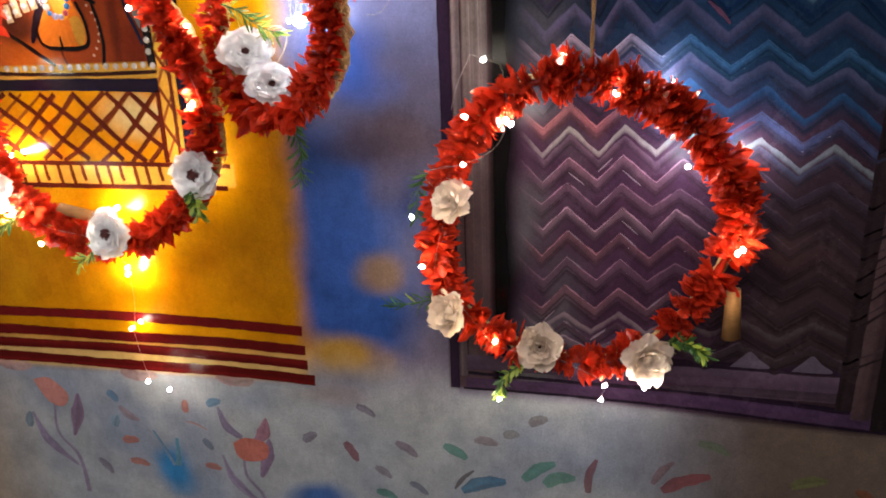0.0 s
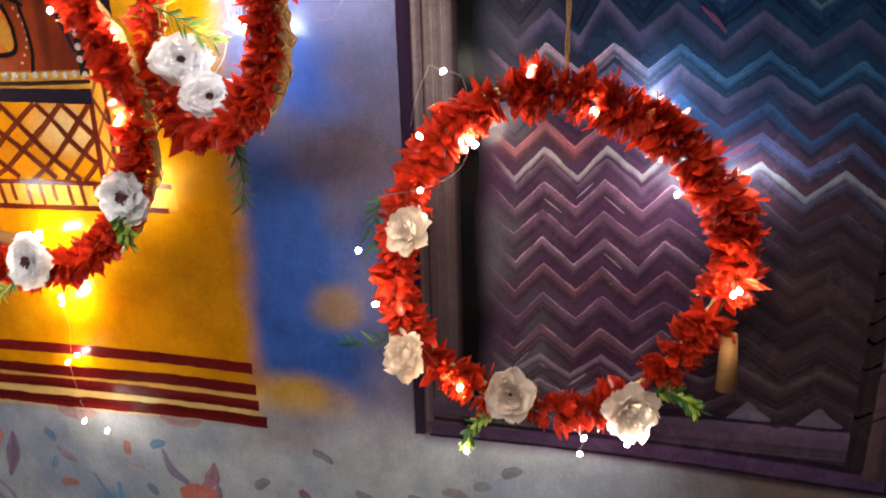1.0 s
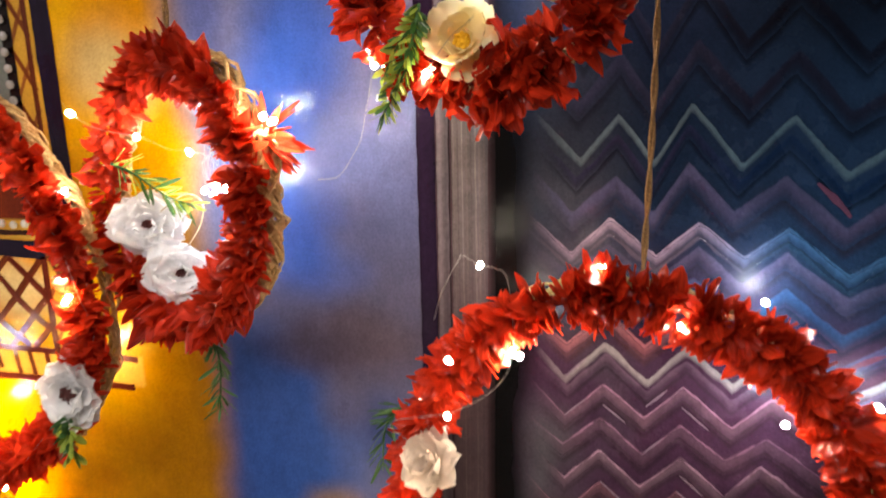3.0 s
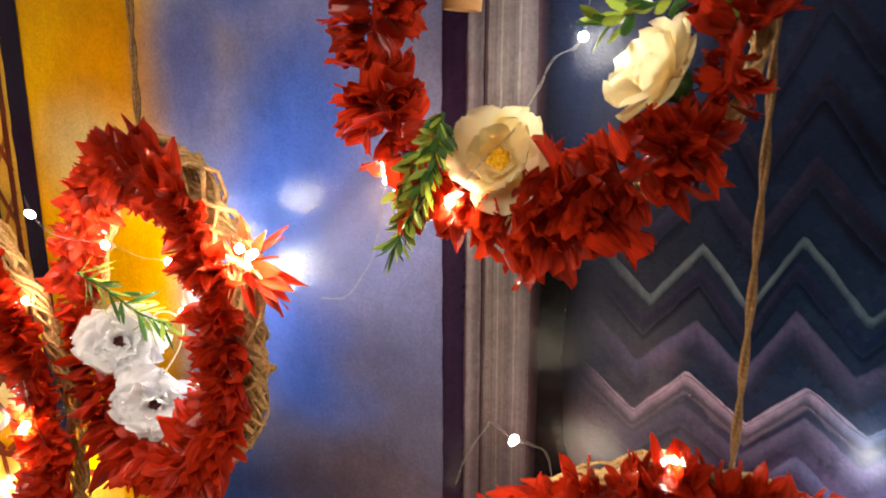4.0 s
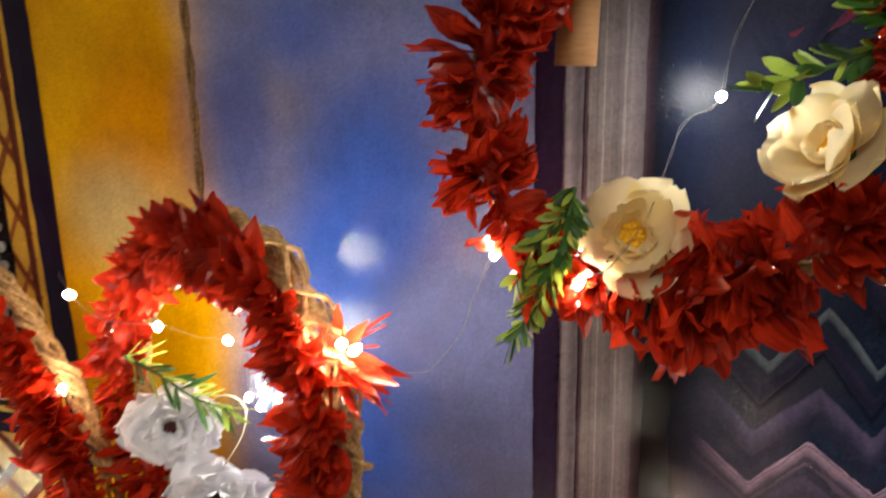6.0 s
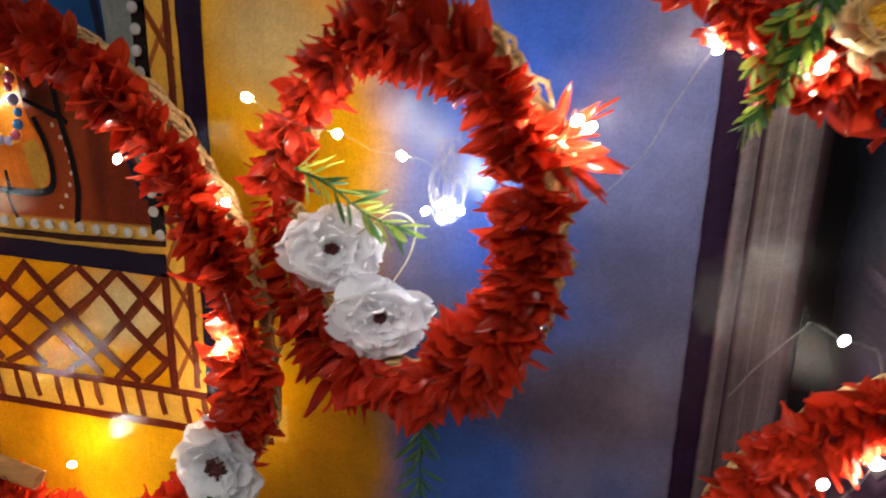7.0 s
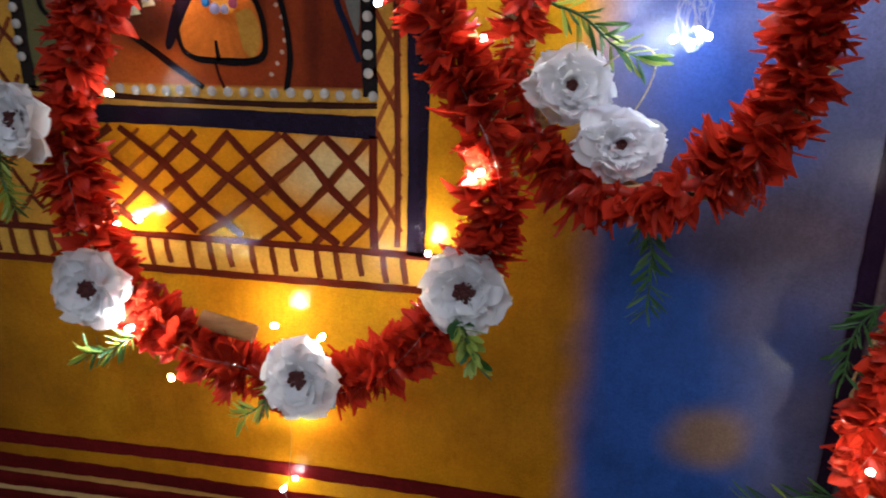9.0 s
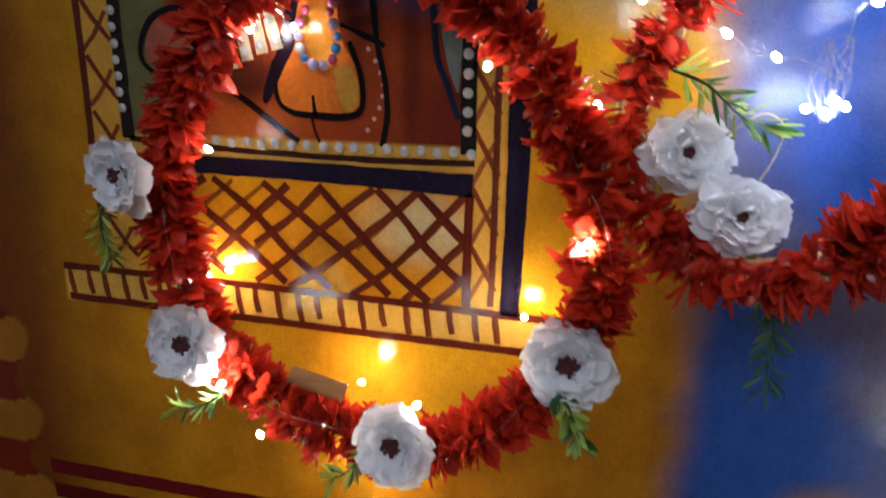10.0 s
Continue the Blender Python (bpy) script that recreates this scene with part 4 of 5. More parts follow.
setting("wall_east", (1.802, 1.95, -2.498, WALL - 0.002, 0.0, 2.7), PLASTER, "plain plastered side wall", "wall")


# ---- wreaths ----
def petal_mesh(name, mat, w, curl, fold, seed, point):
    """A leaf of foil 1 long along y: narrow foot, widest in its middle, a drawn-out tip; folded along its midrib and curled."""
    rs = np.random.RandomState(seed)
    side, ph, wave = rs.uniform(-0.8, 0.8), rs.rand() * 6, 0.02 + 0.03 * rs.rand()
    verts, faces, uvs = [], [], []
    spans, cols = (0.0, 0.22, 0.45, 0.65, 0.82, 0.93, 1.0), 4
    rows = len(spans)
    for t in spans:
        k = 0.42 + 0.58 * math.sin(min(1.0, t / 0.5) * math.pi / 2)
        if t > 0.5:
            k *= max(0.07, (1 - ((t - 0.5) / 0.5) ** (2.4 - 1.3 * point)))
        for j in range(cols):
            q = -1 + 2 * j / (cols - 1)
            z = curl * t * t + fold * w * abs(q) * k + wave * math.sin(4.0 * q + ph + 3 * t) * t
            verts.append((q * w * 0.5 * k + 0.16 * w * side * t * t, t, z))
            uvs.append((j / (cols - 1) + seed * 3.7, t + seed * 1.3))
    for i in range(rows - 1):
        for j in range(cols - 1):
            a = i * cols + j
            faces.append((a, a + 1, a + cols + 1, a + cols))
    return mesh_of(name, verts, faces, mat, True, None, uvs)


NARROW = [petal_mesh("petal", RED, 0.42 + 0.026 * i, (-0.25, 0.1, 0.2, 0.35)[i % 4], (0.12, 0.30, -0.22)[i % 3], 40 + i, (0.0, 0.15, 0.5)[i % 3]) for i in range(12)]
MEDIUM = [petal_mesh("petal", RED, 0.38 + 0.024 * i, (-0.25, 0.1, 0.25, 0.35)[i % 4], (0.10, 0.25, -0.18)[i % 3], 90 + i, (0.1, 0.5, 0.9)[i % 3]) for i in range(12)]


def torn_mesh(name, mat, w, curl, seed):
    """A wide piece of foil 1 long along y: gathered foot, creased lengthwise, with a torn, pointed end."""
    rs = np.random.RandomState(seed)
    spans, cols = (0.0, 0.3, 0.58, 0.82, 1.0), 7
    ends = 0.82 + 0.10 * rs.rand(cols)
    for tooth in rs.choice(np.arange(cols), 3, False):
        ends[tooth] += 0.06 + 0.13 * rs.rand()
    crease, ph = 0.085 * rs.randn(cols), rs.rand() * 6
    verts, uvs = [], []
    for t in spans:
        k = 0.34 + 0.66 * math.sin(min(1.0, t / 0.62) * math.pi / 2) - 0.22 * max(0.0, t - 0.62) / 0.38
        for j in range(cols):
            q = -1 + 2 * j / (cols - 1)
            y = t * (1 + (ends[j] - 1) * t - 0.10 * q * q * t)
            verts.append((q * w * 0.5 * k, y, curl * t * t + crease[j] * t + 0.14 * w * math.sin(2.2 * q + ph) * t))
            uvs.append((j / (cols - 1) + seed * 3.7, t + seed * 1.3))
    faces = [(i * cols + j, i * cols + j + 1, (i + 1) * cols + j + 1, (i + 1) * cols + j) for i in range(len(spans) - 1) for j in range(cols - 1)]
    return mesh_of(name, verts, faces, mat, True, None, uvs)


TORN = [torn_mesh("petal", RED, 0.62 + 0.030 * i, (-0.3, 0.15, 0.35, 0.05)[i % 4], 170 + i) for i in range(12)]


def aim(p, d, spin, sx, sy, sz=None):
    """A pose with local y along d, turned by spin about it, and scaled."""
    y = Vector(d).normalized()
    h = Vector((0, 0, 1)) if abs(y.z) < 0.9 else Vector((1, 0, 0))
    x = y.cross(h).normalized()
    z = x.cross(y)
    m = Matrix((x, y, z)).transposed().to_4x4()
    return Matrix.Translation(p) @ m @ Matrix.Rotation(spin, 4, "Y") @ Matrix.Diagonal((sx, sy, sz or sx, 1))


def blade(p, d, flat, spin, sx, sy):
    """A pose with local y along d and local z as near to flat as it can be, turned by spin about y, and scaled."""
    y = Vector(d).normalized()
    z = (flat - y * flat.dot(y)).normalized()
    m = Matrix((y.cross(z), y, z)).transposed().to_4x4()
    return Matrix.Translation(p) @ m @ Matrix.Rotation(spin, 4, "Y") @ Matrix.Diagonal((sx, sy, sx, 1))


class Ring:
    """The plane of one wreath, and its radius by angle: pairs of degrees, from the right side upwards, and metres."""
    def __init__(self, centre, yaw, tilt, radii):
        self.c = Vector(centre)
        a, b = radians(yaw), radians(tilt)
        self.n = Vector((math.sin(a) * math.cos(b), -math.cos(a) * math.cos(b), math.sin(b)))
        self.e1 = Vector((math.cos(a), math.sin(a), 0))
        self.e2 = self.n.cross(self.e1)
        if self.e2.z < 0:
            self.e2 = -self.e2
        self.deg = [radii[-1][0] - 360] + [d for d, r in radii] + [radii[0][0] + 360]
        self.rad = [radii[-1][1]] + [r for d, r in radii] + [radii[0][1]]
        self.size = sum(r for d, r in radii) / len(radii)

    def r(self, th):
        d = math.degrees(th) % 360
        return float(sum(np.interp((d + k) % 360, self.deg, self.rad) for k in (-8, -4, 0, 4, 8)) / 5)

    def at(self, th, out=0.0, front=0.0):
        """A point relative to the centre; th in radians from the right side upwards."""
        r = self.r(th) + out
        return self.e1 * (math.cos(th) * r) + self.e2 * (math.sin(th) * r) + self.n * front

    def along(self, th):
        return (self.at(th + 0.02) - self.at(th - 0.02)).normalized()

    def radial(self, th):
        t = self.along(th)
        o = self.e1 * math.cos(th) + self.e2 * math.sin(th)
        return (o - t * o.dot(t)).normalized()


def rope_mesh(ring, core, out, spread=1.0):
    """Many thin strands of vine wound loosely round the ring, joined to one rope."""
    verts, faces = [], []
    size = 2 * math.pi * ring.size
    base = max(6, int(size / 0.060))
    rs = random.Random(int(size * 1000))
    for s in range(13 if spread < 1.2 else 26):
        turns, way = base + rs.randint(-2, 4), 1 if s % 4 else -1
        ph, reach, bow = rs.uniform(0, 6.28), rs.uniform(0.35, 1.0), rs.uniform(0, 6.28)
        pts = []
        n = base * 9
        for i in range(n):
            th = 2 * math.pi * i / n
            g = way * turns * th + ph + 0.5 * math.sin(3 * th + bow)
            a = core * spread * reach * (0.85 + 0.25 * math.sin(5 * th + bow))
            pts.append(ring.at(th, out) + ring.radial(th) * math.cos(g) * a + ring.n * (math.sin(g) * a - 0.011))
        v, f = tube(pts, [core * (0.19 + 0.05 * math.sin(i * 0.21 + s)) for i in range(n)], 5, True)
        k = len(verts)
        verts += v
        faces += [tuple(q + k for q in face) for face in f]
    return verts, faces


def wreath(label, ring, shapes, length, pitch, count, core, seed, cord_top=None, thin=(), clear=(), size_at=lambda deg: 1.0, inward=0.3, rope_out=0.006, spread=1.0, bunch=0.22, sparse=0.04, facing=0.0):
    """A ring of wound vines with a fringe of red petals. thin: (from, to) degrees with few petals."""
    rs = random.Random(seed)
    root = new("hanging_wreath")
    root.location = ring.c
    tagged(root, label, "wreath", "wreaths on the wall")
    part("rope_ring", mesh_of("rope_ring", *rope_mesh(ring, core, rope_out, spread), JUTE, True), root, "loosely wound pale brown vine ring")
    n = 96
    stem = [ring.at(2 * math.pi * i / n, 0.001 * math.sin(i * 1.9), 0.001 * math.cos(i * 1.3)) for i in range(n)]
    v, f = tube(stem, [core * (0.62 + 0.1 * math.sin(i * 2.3)) for i in range(n)], 8, True)
    part("garland_core", mesh_of("garland_core", v, f, RED, True, None, [(q[0] * 60, q[2] * 60) for q in v]), root, "red foil garland core")
    singles, bulk_v, bulk_f, bulk_uv = 0, [], [], []
    arrays = []
    for me in shapes:
        uv_of = np.zeros((len(me.vertices), 2))
        for lp, d in zip(me.loops, me.uv_layers[0].data):
            uv_of[lp.vertex_index] = d.uv[:]
        arrays.append((np.array([v.co[:] for v in me.vertices]), [tuple(p.vertices) for p in me.polygons], uv_of.tolist()))
    size = 2 * math.pi * ring.size
    tufts = int(size / pitch)
    serial = 0
    for tuft in range(tufts):
        th0 = 2 * math.pi * (tuft + rs.uniform(-0.3, 0.3)) / tufts
        deg = math.degrees(th0) % 360
        if any(a <= deg <= b for a, b in thin):
            continue
        if rs.random() < sparse:
            continue
        lean, grow = rs.gauss(0.05, 0.30), rs.uniform(0.74, 1.2)
        for i in range(count):
            th = th0 + rs.gauss(0, bunch) * pitch / ring.size
            u = (i + rs.uniform(-0.6, 0.6)) / (count - 1) * 2 - 1
            phi = -inward + 1.75 * math.copysign(abs(u) ** 0.62, u)
            across = ring.radial(th) * math.sin(phi) + ring.n * math.cos(phi)
            p = ring.at(th, 0.0, 0.002) + across * core * rs.uniform(0.3, 0.9)
            flat = max(0.0, math.cos(phi))
            d = across + ring.along(th) * (lean + rs.gauss(0, 0.16) + flat * rs.gauss(0, 0.45)) + Vector((0, 0, -0.08))
            ln = length * size_at(deg) * grow * rs.uniform(0.72, 1.18) * (1.0 if abs(phi) > 0.8 else 0.84) * (1.28 if rs.random() < 0.05 else 1.0)
            wd = ln * rs.uniform(0.8, 1.2)
            side, spin = ring.along(th) * (1 - facing) + ring.n * facing * rs.choice((-1, 1)), rs.gauss(0, 0.5) if rs.random() < 0.85 else rs.uniform(0, 6.28)
            near = min((ring.c + p + d.normalized() * ln * 0.8 - Vector(f[:3])).length / f[3] for f in clear)
            if near < 0.72:
                continue
            if near < 1.0:   # shorter beside a flower
                ln, wd = 0.6 * ln, 0.75 * wd
            m = blade(p, d, side, spin, wd, ln)
            k = rs.randrange(len(shapes))
            serial += 1
            if singles < 270 and serial % 3 == 0 and abs(phi) < 1.9:
                part("petal", shapes[k], root, m=m)
                singles += 1
            else:
                v, f, uvs = arrays[k]
                bulk_uv += uvs
                w = v @ np.array(m.to_3x3()).T + np.array(m.translation)
                o = len(bulk_v)
                bulk_v += w.tolist()
                bulk_f += [tuple(q + o for q in face) for face in f]
    tagged(part("petal_fringe", mesh_of("petal_fringe", bulk_v, bulk_f, RED, True, None, bulk_uv), root, "dense red foil petals"), kind="stuff")
    if cord_top is not None:
        a = ring.at(math.pi / 2, 0.004, -0.004)
        b = Vector(cord_top) - ring.c
        verts, faces = [], []
        for s in range(2):
            n = 120
            pts = []
            for i in range(n):
                t = i / (n - 1)
                g = t * 60 + s * math.pi
                q = a.lerp(b, t)
                pts.append(q + Vector((math.cos(g), math.sin(g), 0)) * 0.0011 + Vector((0.0012 * math.sin(t * 9), 0, 0)))
            v, f = tube(pts, 0.0011, 5)
            k = len(verts)
            verts += v
            faces += [tuple(q2 + k for q2 in face) for face in f]
        part("hanging_cord", mesh_of("hanging_cord", verts, faces, CORD, True), root, "thin brown twisted jute cord")
    return root


def cup_mesh(name, mat, width, cup, ruffle, seed, pleat=0.010, notch=0.035, roll=0.28):
    """A rounded petal 1 long along y, cupped upwards, finely pleated, with a wavy, notched rim."""
    rs = np.random.RandomState(seed)
    spans, cols = (0.0, 0.2, 0.42, 0.62, 0.79, 0.92, 1.0), 9
    rows = len(spans)
    ph = rs.rand(4) * 6
    verts = []
    for t in spans:
        wid = width * (0.34 + 0.66 * math.sin(math.pi / 2 * t / 0.58) if t < 0.58 else math.sqrt(max(0.10, 1 - ((t - 0.58) / 0.43) ** 2)))
        for j in range(cols):
            s = -1 + 2 * j / (cols - 1)
            y = t * (1 + notch * t * math.sin(4 * s + ph[0]) + notch * t * math.sin(9 * s + ph[3]))
            z = cup * t * t + roll * width * s * s * (1 - 0.5 * t) + ruffle * t * t * math.sin(4.2 * s + ph[1]) + 0.45 * ruffle * t * t * math.sin(8.5 * s + ph[2]) + pleat * t * (-1) ** j
            verts.append((s * wid * 0.5, y, z))
    faces = [(i * cols + j, i * cols + j + 1, (i + 1) * cols + j + 1, (i + 1) * cols + j) for i in range(rows - 1) for j in range(cols - 1)]
    return mesh_of(name, verts, faces, mat, True)


PEONY = [cup_mesh("petal", WHITE, 1.04 + 0.08 * (i % 3), (0.0, 0.10, 0.16)[i % 3], 0.060 + 0.015 * (i % 2), 10 + i, 0.003, 0.030) for i in range(6)]
CRINKLED = [cup_mesh("petal", WHITE, 1.02 + 0.08 * (i % 3), (0.0, 0.12, 0.22)[i % 3], 0.080 + 0.02 * (i % 2), 110 + i, 0.004, 0.040) for i in range(6)]
ROSE_PETALS = [cup_mesh("petal", BEIGE, 0.86 + 0.06 * (i % 3), (0.05, 0.18, 0.26)[i % 3], 0.08, 50 + i, 0.006, 0.028) for i in range(6)]
BOWL = [cup_mesh("petal", CREAM, 0.98 + 0.08 * (i % 3), (0.14, 0.26, 0.20)[i % 3], 0.055, 30 + i, 0.003, 0.022, 0.20) for i in range(6)]


def bloom(root, where, face, radius, seed, kind="white", wide=1.0, high=1.0):
    """A cloth flower on the wreath: where is its middle in the world, face the way that it looks."""
    rs = random.Random(seed)
    f = Vector(face).normalized()
    m0 = Matrix.Translation(Vector(where) - root.location) @ f.to_track_quat("Z", "Y").to_matrix().to_4x4() @ Matrix.Diagonal((wide, high, 1, 1))
    if kind == "white":
        rings = ((6, 1.0, 2, -0.05), (6, 0.88, 11, 0.0), (6, 0.72, 22, 0.04), (5, 0.54, 36, 0.08))
        shapes, name, lab, eye, lift_eye = PEONY, "white_flower", "white cloth peony with dark centre", 0.22, 0.22
    elif kind == "ruffled":
        rings = ((6, 1.0, 4, -0.05), (6, 0.90, 14, 0.01), (5, 0.76, 26, 0.05), (5, 0.60, 40, 0.09), (4, 0.44, 55, 0.12))
        shapes, name, lab, eye, lift_eye = CRINKLED, "white_flower", "white cloth peony with small dark centre", 0.12, 0.26
    elif kind == "beige":
        rings = ((7, 1.0, 8, -0.02), (7, 0.88, 25, 0.05), (7, 0.70, 43, 0.10), (6, 0.52, 60, 0.14), (5, 0.38, 74, 0.15))
        shapes, name, lab, eye, lift_eye = ROSE_PETALS, "white_flower", "off-white cloth peony with ruffled petals", 0.06, 0.24
    else:
        rings = ((5, 1.0, 17, 0.0), (5, 0.84, 36, 0.03), (4, 0.54, 60, 0.06))
        shapes, name, lab, eye, lift_eye = BOWL, "cream_flower", "cream cloth flower with yellow centre", 0.20, 0.20
    v, fa = ball(radius * 0.26, 10, 6, 0.7)
    v = [(p[0], p[1], p[2] - radius * 0.10) for p in v]
    body = part(name, mesh_of(name, v, fa, LEAF, True), root, lab, m0)
    eye_v, eye_f = [], []
    for i in range(26):
        a, r = i * 2.4, radius * eye * math.sqrt(i / 26)
        bv, bf = ball(radius * eye * 0.33, 6, 4, 1.2)
        k = len(eye_v)
        up = lift_eye + 0.03 * math.sin(i * 4.1)
        eye_v += [(p[0] + r * math.cos(a), p[1] + r * math.sin(a), p[2] + radius * up) for p in bv]
        eye_f += [tuple(q + k for q in ff) for ff in bf]
    part("flower_centre", mesh_of("flower_centre", eye_v, eye_f, YOLK if kind == "cream" else BROWN_EYE, True), body, "bright yellow centre" if kind == "cream" else "dark brown centre")
    for n, ln, lift, up in rings:
        for i in range(n):
            a = 2 * math.pi * (i + rs.uniform(-0.22, 0.22)) / n + ln * 7
            s = radius * ln * rs.uniform(0.9, 1.1)
            m = Matrix.Rotation(a, 4, "Z") @ Matrix.Translation((0, radius * 0.10, radius * up)) @ Matrix.Rotation(radians(lift + rs.uniform(-9, 9)), 4, "X") @ Matrix.Rotation(rs.uniform(-0.2, 0.2), 4, "Y") @ Matrix.Diagonal((s, s * 0.92, s, 1))
            part("petal", rs.choice(shapes), body, m=m)
    return body


def leaf_mesh(name, mat, w, curl):
    rows = ((0.0, 0.2), (0.35, 0.9), (0.65, 1.0), (0.88, 0.6), (1.0, 0.05))
    verts = [(s * w * 0.5 * k, y, curl * y * y + 0.12 * w * abs(s)) for y, k in rows for s in (-1, 0, 1)]
    faces = [(i * 3 + j, i * 3 + j + 1, i * 3 + j + 4, i * 3 + j + 3) for i in range(4) for j in range(2)]
    return mesh_of(name, verts, faces, mat, True)


LEAVES = {False: [leaf_mesh("leaf", LEAF, 0.10 + 0.03 * i, 0.15 * i - 0.1) for i in range(3)], True: [leaf_mesh("leaf", LEAF_PALE, 0.11 + 0.03 * i, 0.15 * i - 0.1) for i in range(3)]}
BROAD_LEAVES = {False: [leaf_mesh("leaf", LEAF, 0.30 + 0.04 * i, 0.1 * i - 0.1) for i in range(3)], True: [leaf_mesh("leaf", LEAF_PALE, 0.30 + 0.04 * i, 0.1 * i - 0.1) for i in range(3)]}


def sprig(root, points, size, count, seed, pale=0.4, broad=False, label="green plastic leaf sprig"):
    """A stem through the points (world) with whorls of narrow leaves."""
    rs = random.Random(seed)
    line = spline([Vector(p) - root.location for p in points], 8)
    stem = part("leaf_sprig", mesh_of("leaf_sprig", *tube(line, [0.0011 - 0.0006 * i / len(line) for i in range(len(line))], 5), LEAF, True), root, label)
    for i in range(count):
        t = (i // 3 + 1) / (count // 3 + 1)
        k = min(len(line) - 2, int(t * (len(line) - 1)))
        p = line[k]
        ax = (line[k + 1] - line[k]).normalized()
        side = Vector((rs.gauss(0, 1), rs.gauss(0, 1) * 0.7, rs.gauss(0, 1)))
        side = (side - ax * side.dot(ax)).normalized()
        d = side * rs.uniform(0.6, 1.0) + ax * rs.uniform(0.5, 1.1)
        s = size * rs.uniform(0.7, 1.2)
        part("leaf", rs.choice((BROAD_LEAVES if broad else LEAVES)[rs.random() < pale]), stem, m=aim(p, d, rs.uniform(0, 6.28), s, s))
    return stem


def paper_roll(root, a, b, r0, r1):
    """A small tapered roll of kraft paper from a to b (world), open at both ends."""
    A, B = Vector(a) - root.location, Vector(b) - root.location
    ax = (B - A).normalized()
    u = ax.orthogonal().normalized()
    w = ax.cross(u)
    verts, faces, n = [], [], 18
    for t, k in ((0, 1.0), (1, 1.0), (1, 0.86), (0, 0.86)):
        r = (r0 * (1 - t) + r1 * t) * k
        for i in range(n):
            g = 2 * math.pi * i / n
            verts.append(A.lerp(B, t) + (u * math.cos(g) + w * math.sin(g) * 0.75) * r)
    for q in range(4):
        for i in range(n):
            j = (i + 1) % n
            faces.append((q * n + i, q * n + j, ((q + 1) % 4) * n + j, ((q + 1) % 4) * n + i))
    part("paper_roll", mesh_of("paper_roll", verts, faces, KRAFT, True), root, "small tan kraft paper roll")


def spray(root, ring_dir, where, length, count, seed):
    """A burst of loose petals that stands out from the wreath."""
    rs = random.Random(seed)
    p = Vector(where) - root.location
    for i in range(count):
        d = Vector(ring_dir) + Vector((rs.gauss(0, 0.55), rs.gauss(0, 0.4), rs.gauss(0, 0.7)))
        part("petal", rs.choice(MEDIUM), root, m=aim(p, d, rs.uniform(0, 6.28), length * 0.5, length * rs.uniform(0.75, 1.3)))


RING_A = Ring((0.008, 0.688, 1.306), 2.0, -4.0, ((0, 0.150), (15, 0.148), (32, 0.140), (52, 0.143), (75, 0.141), (92, 0.152), (107, 0.156), (132, 0.153), (158, 0.149), (173, 0.149), (190, 0.158), (210, 0.164), (235, 0.160), (255, 0.157), (275, 0.160), (295, 0.155), (311, 0.143), (328, 0.138), (345, 0.143)))
RING_B = Ring((-0.091, 0.674, 1.680), -12.0, 2.0, ((0, 0.084), (22, 0.080), (55, 0.076), (90, 0.068), (120, 0.060), (145, 0.064), (163, 0.070), (178, 0.077), (191, 0.084), (206, 0.087), (220, 0.090), (243, 0.092), (262, 0.091), (280, 0.093), (297, 0.085), (313, 0.089), (327, 0.091), (343, 0.088)))
RING_C = Ring((-0.300, 0.668, 1.517), -21.0, -1.0, ((0, 0.072), (30, 0.077), (60, 0.085), (90, 0.088), (120, 0.083), (145, 0.078), (170, 0.086), (200, 0.089), (230, 0.096), (250, 0.094), (272, 0.087), (300, 0.081), (330, 0.076)))
RING_D = Ring((-0.543, 0.684, 1.440), -3.0, 3.0, ((0, 0.149), (12, 0.147), (30, 0.142), (55, 0.148), (80, 0.160), (100, 0.166), (125, 0.163), (150, 0.154), (170, 0.151), (200, 0.154), (217, 0.163), (240, 0.158), (267, 0.161), (290, 0.164), (320, 0.162), (343, 0.160)))

BLOOMS = ((-0.124, 0.650, 1.334, 0.025), (-0.130, 0.650, 1.212, 0.025), (-0.036, 0.664, 1.173, 0.025), (0.072, 0.662, 1.164, 0.027), (-0.104, 0.660, 1.617, 0.026), (-0.044, 0.652, 1.656, 0.025),
          (-0.350, 0.683, 1.488, 0.033), (-0.314, 0.669, 1.459, 0.034), (-0.403, 0.645, 1.364, 0.026), (-0.511, 0.634, 1.299, 0.026), (-0.671, 0.652, 1.343, 0.026), (-0.709, 0.652, 1.460, 0.027))
wa = wreath("large red petal wreath with white flowers hanging from a cord", RING_A, NARROW, 0.0178, 0.0080, 23, 0.0060, 1, (0.0085, 0.700, 2.05), ((266, 270),), BLOOMS, lambda deg: 1.08 if 40 < deg < 140 else 1.0, 0.1, 0.004, 1.15, facing=0.12)
wb = wreath("small red petal wreath with cream flowers and leaves", RING_B, TORN + MEDIUM[:3], 0.0222, 0.0170, 27, 0.0060, 2, (-0.080, 0.700, 2.05), (), BLOOMS, lambda deg: 0.82 if 110 < deg < 235 else 1.14 if 262 < deg < 291 else 0.88 if 291 < deg < 322 else 0.66 if deg > 322 or deg < 70 else 1.0, bunch=0.34, sparse=0.0, facing=0.34)
wc = wreath("small red petal wreath turned aside with two white flowers", RING_C, MEDIUM, 0.0210, 0.0084, 25, 0.0064, 3, (-0.316, 0.700, 2.05), (), BLOOMS, lambda deg: 0.64 if 100 < deg < 205 else 1.0 if 225 < deg < 320 else 0.86, 0.35, 0.004, 1.7)
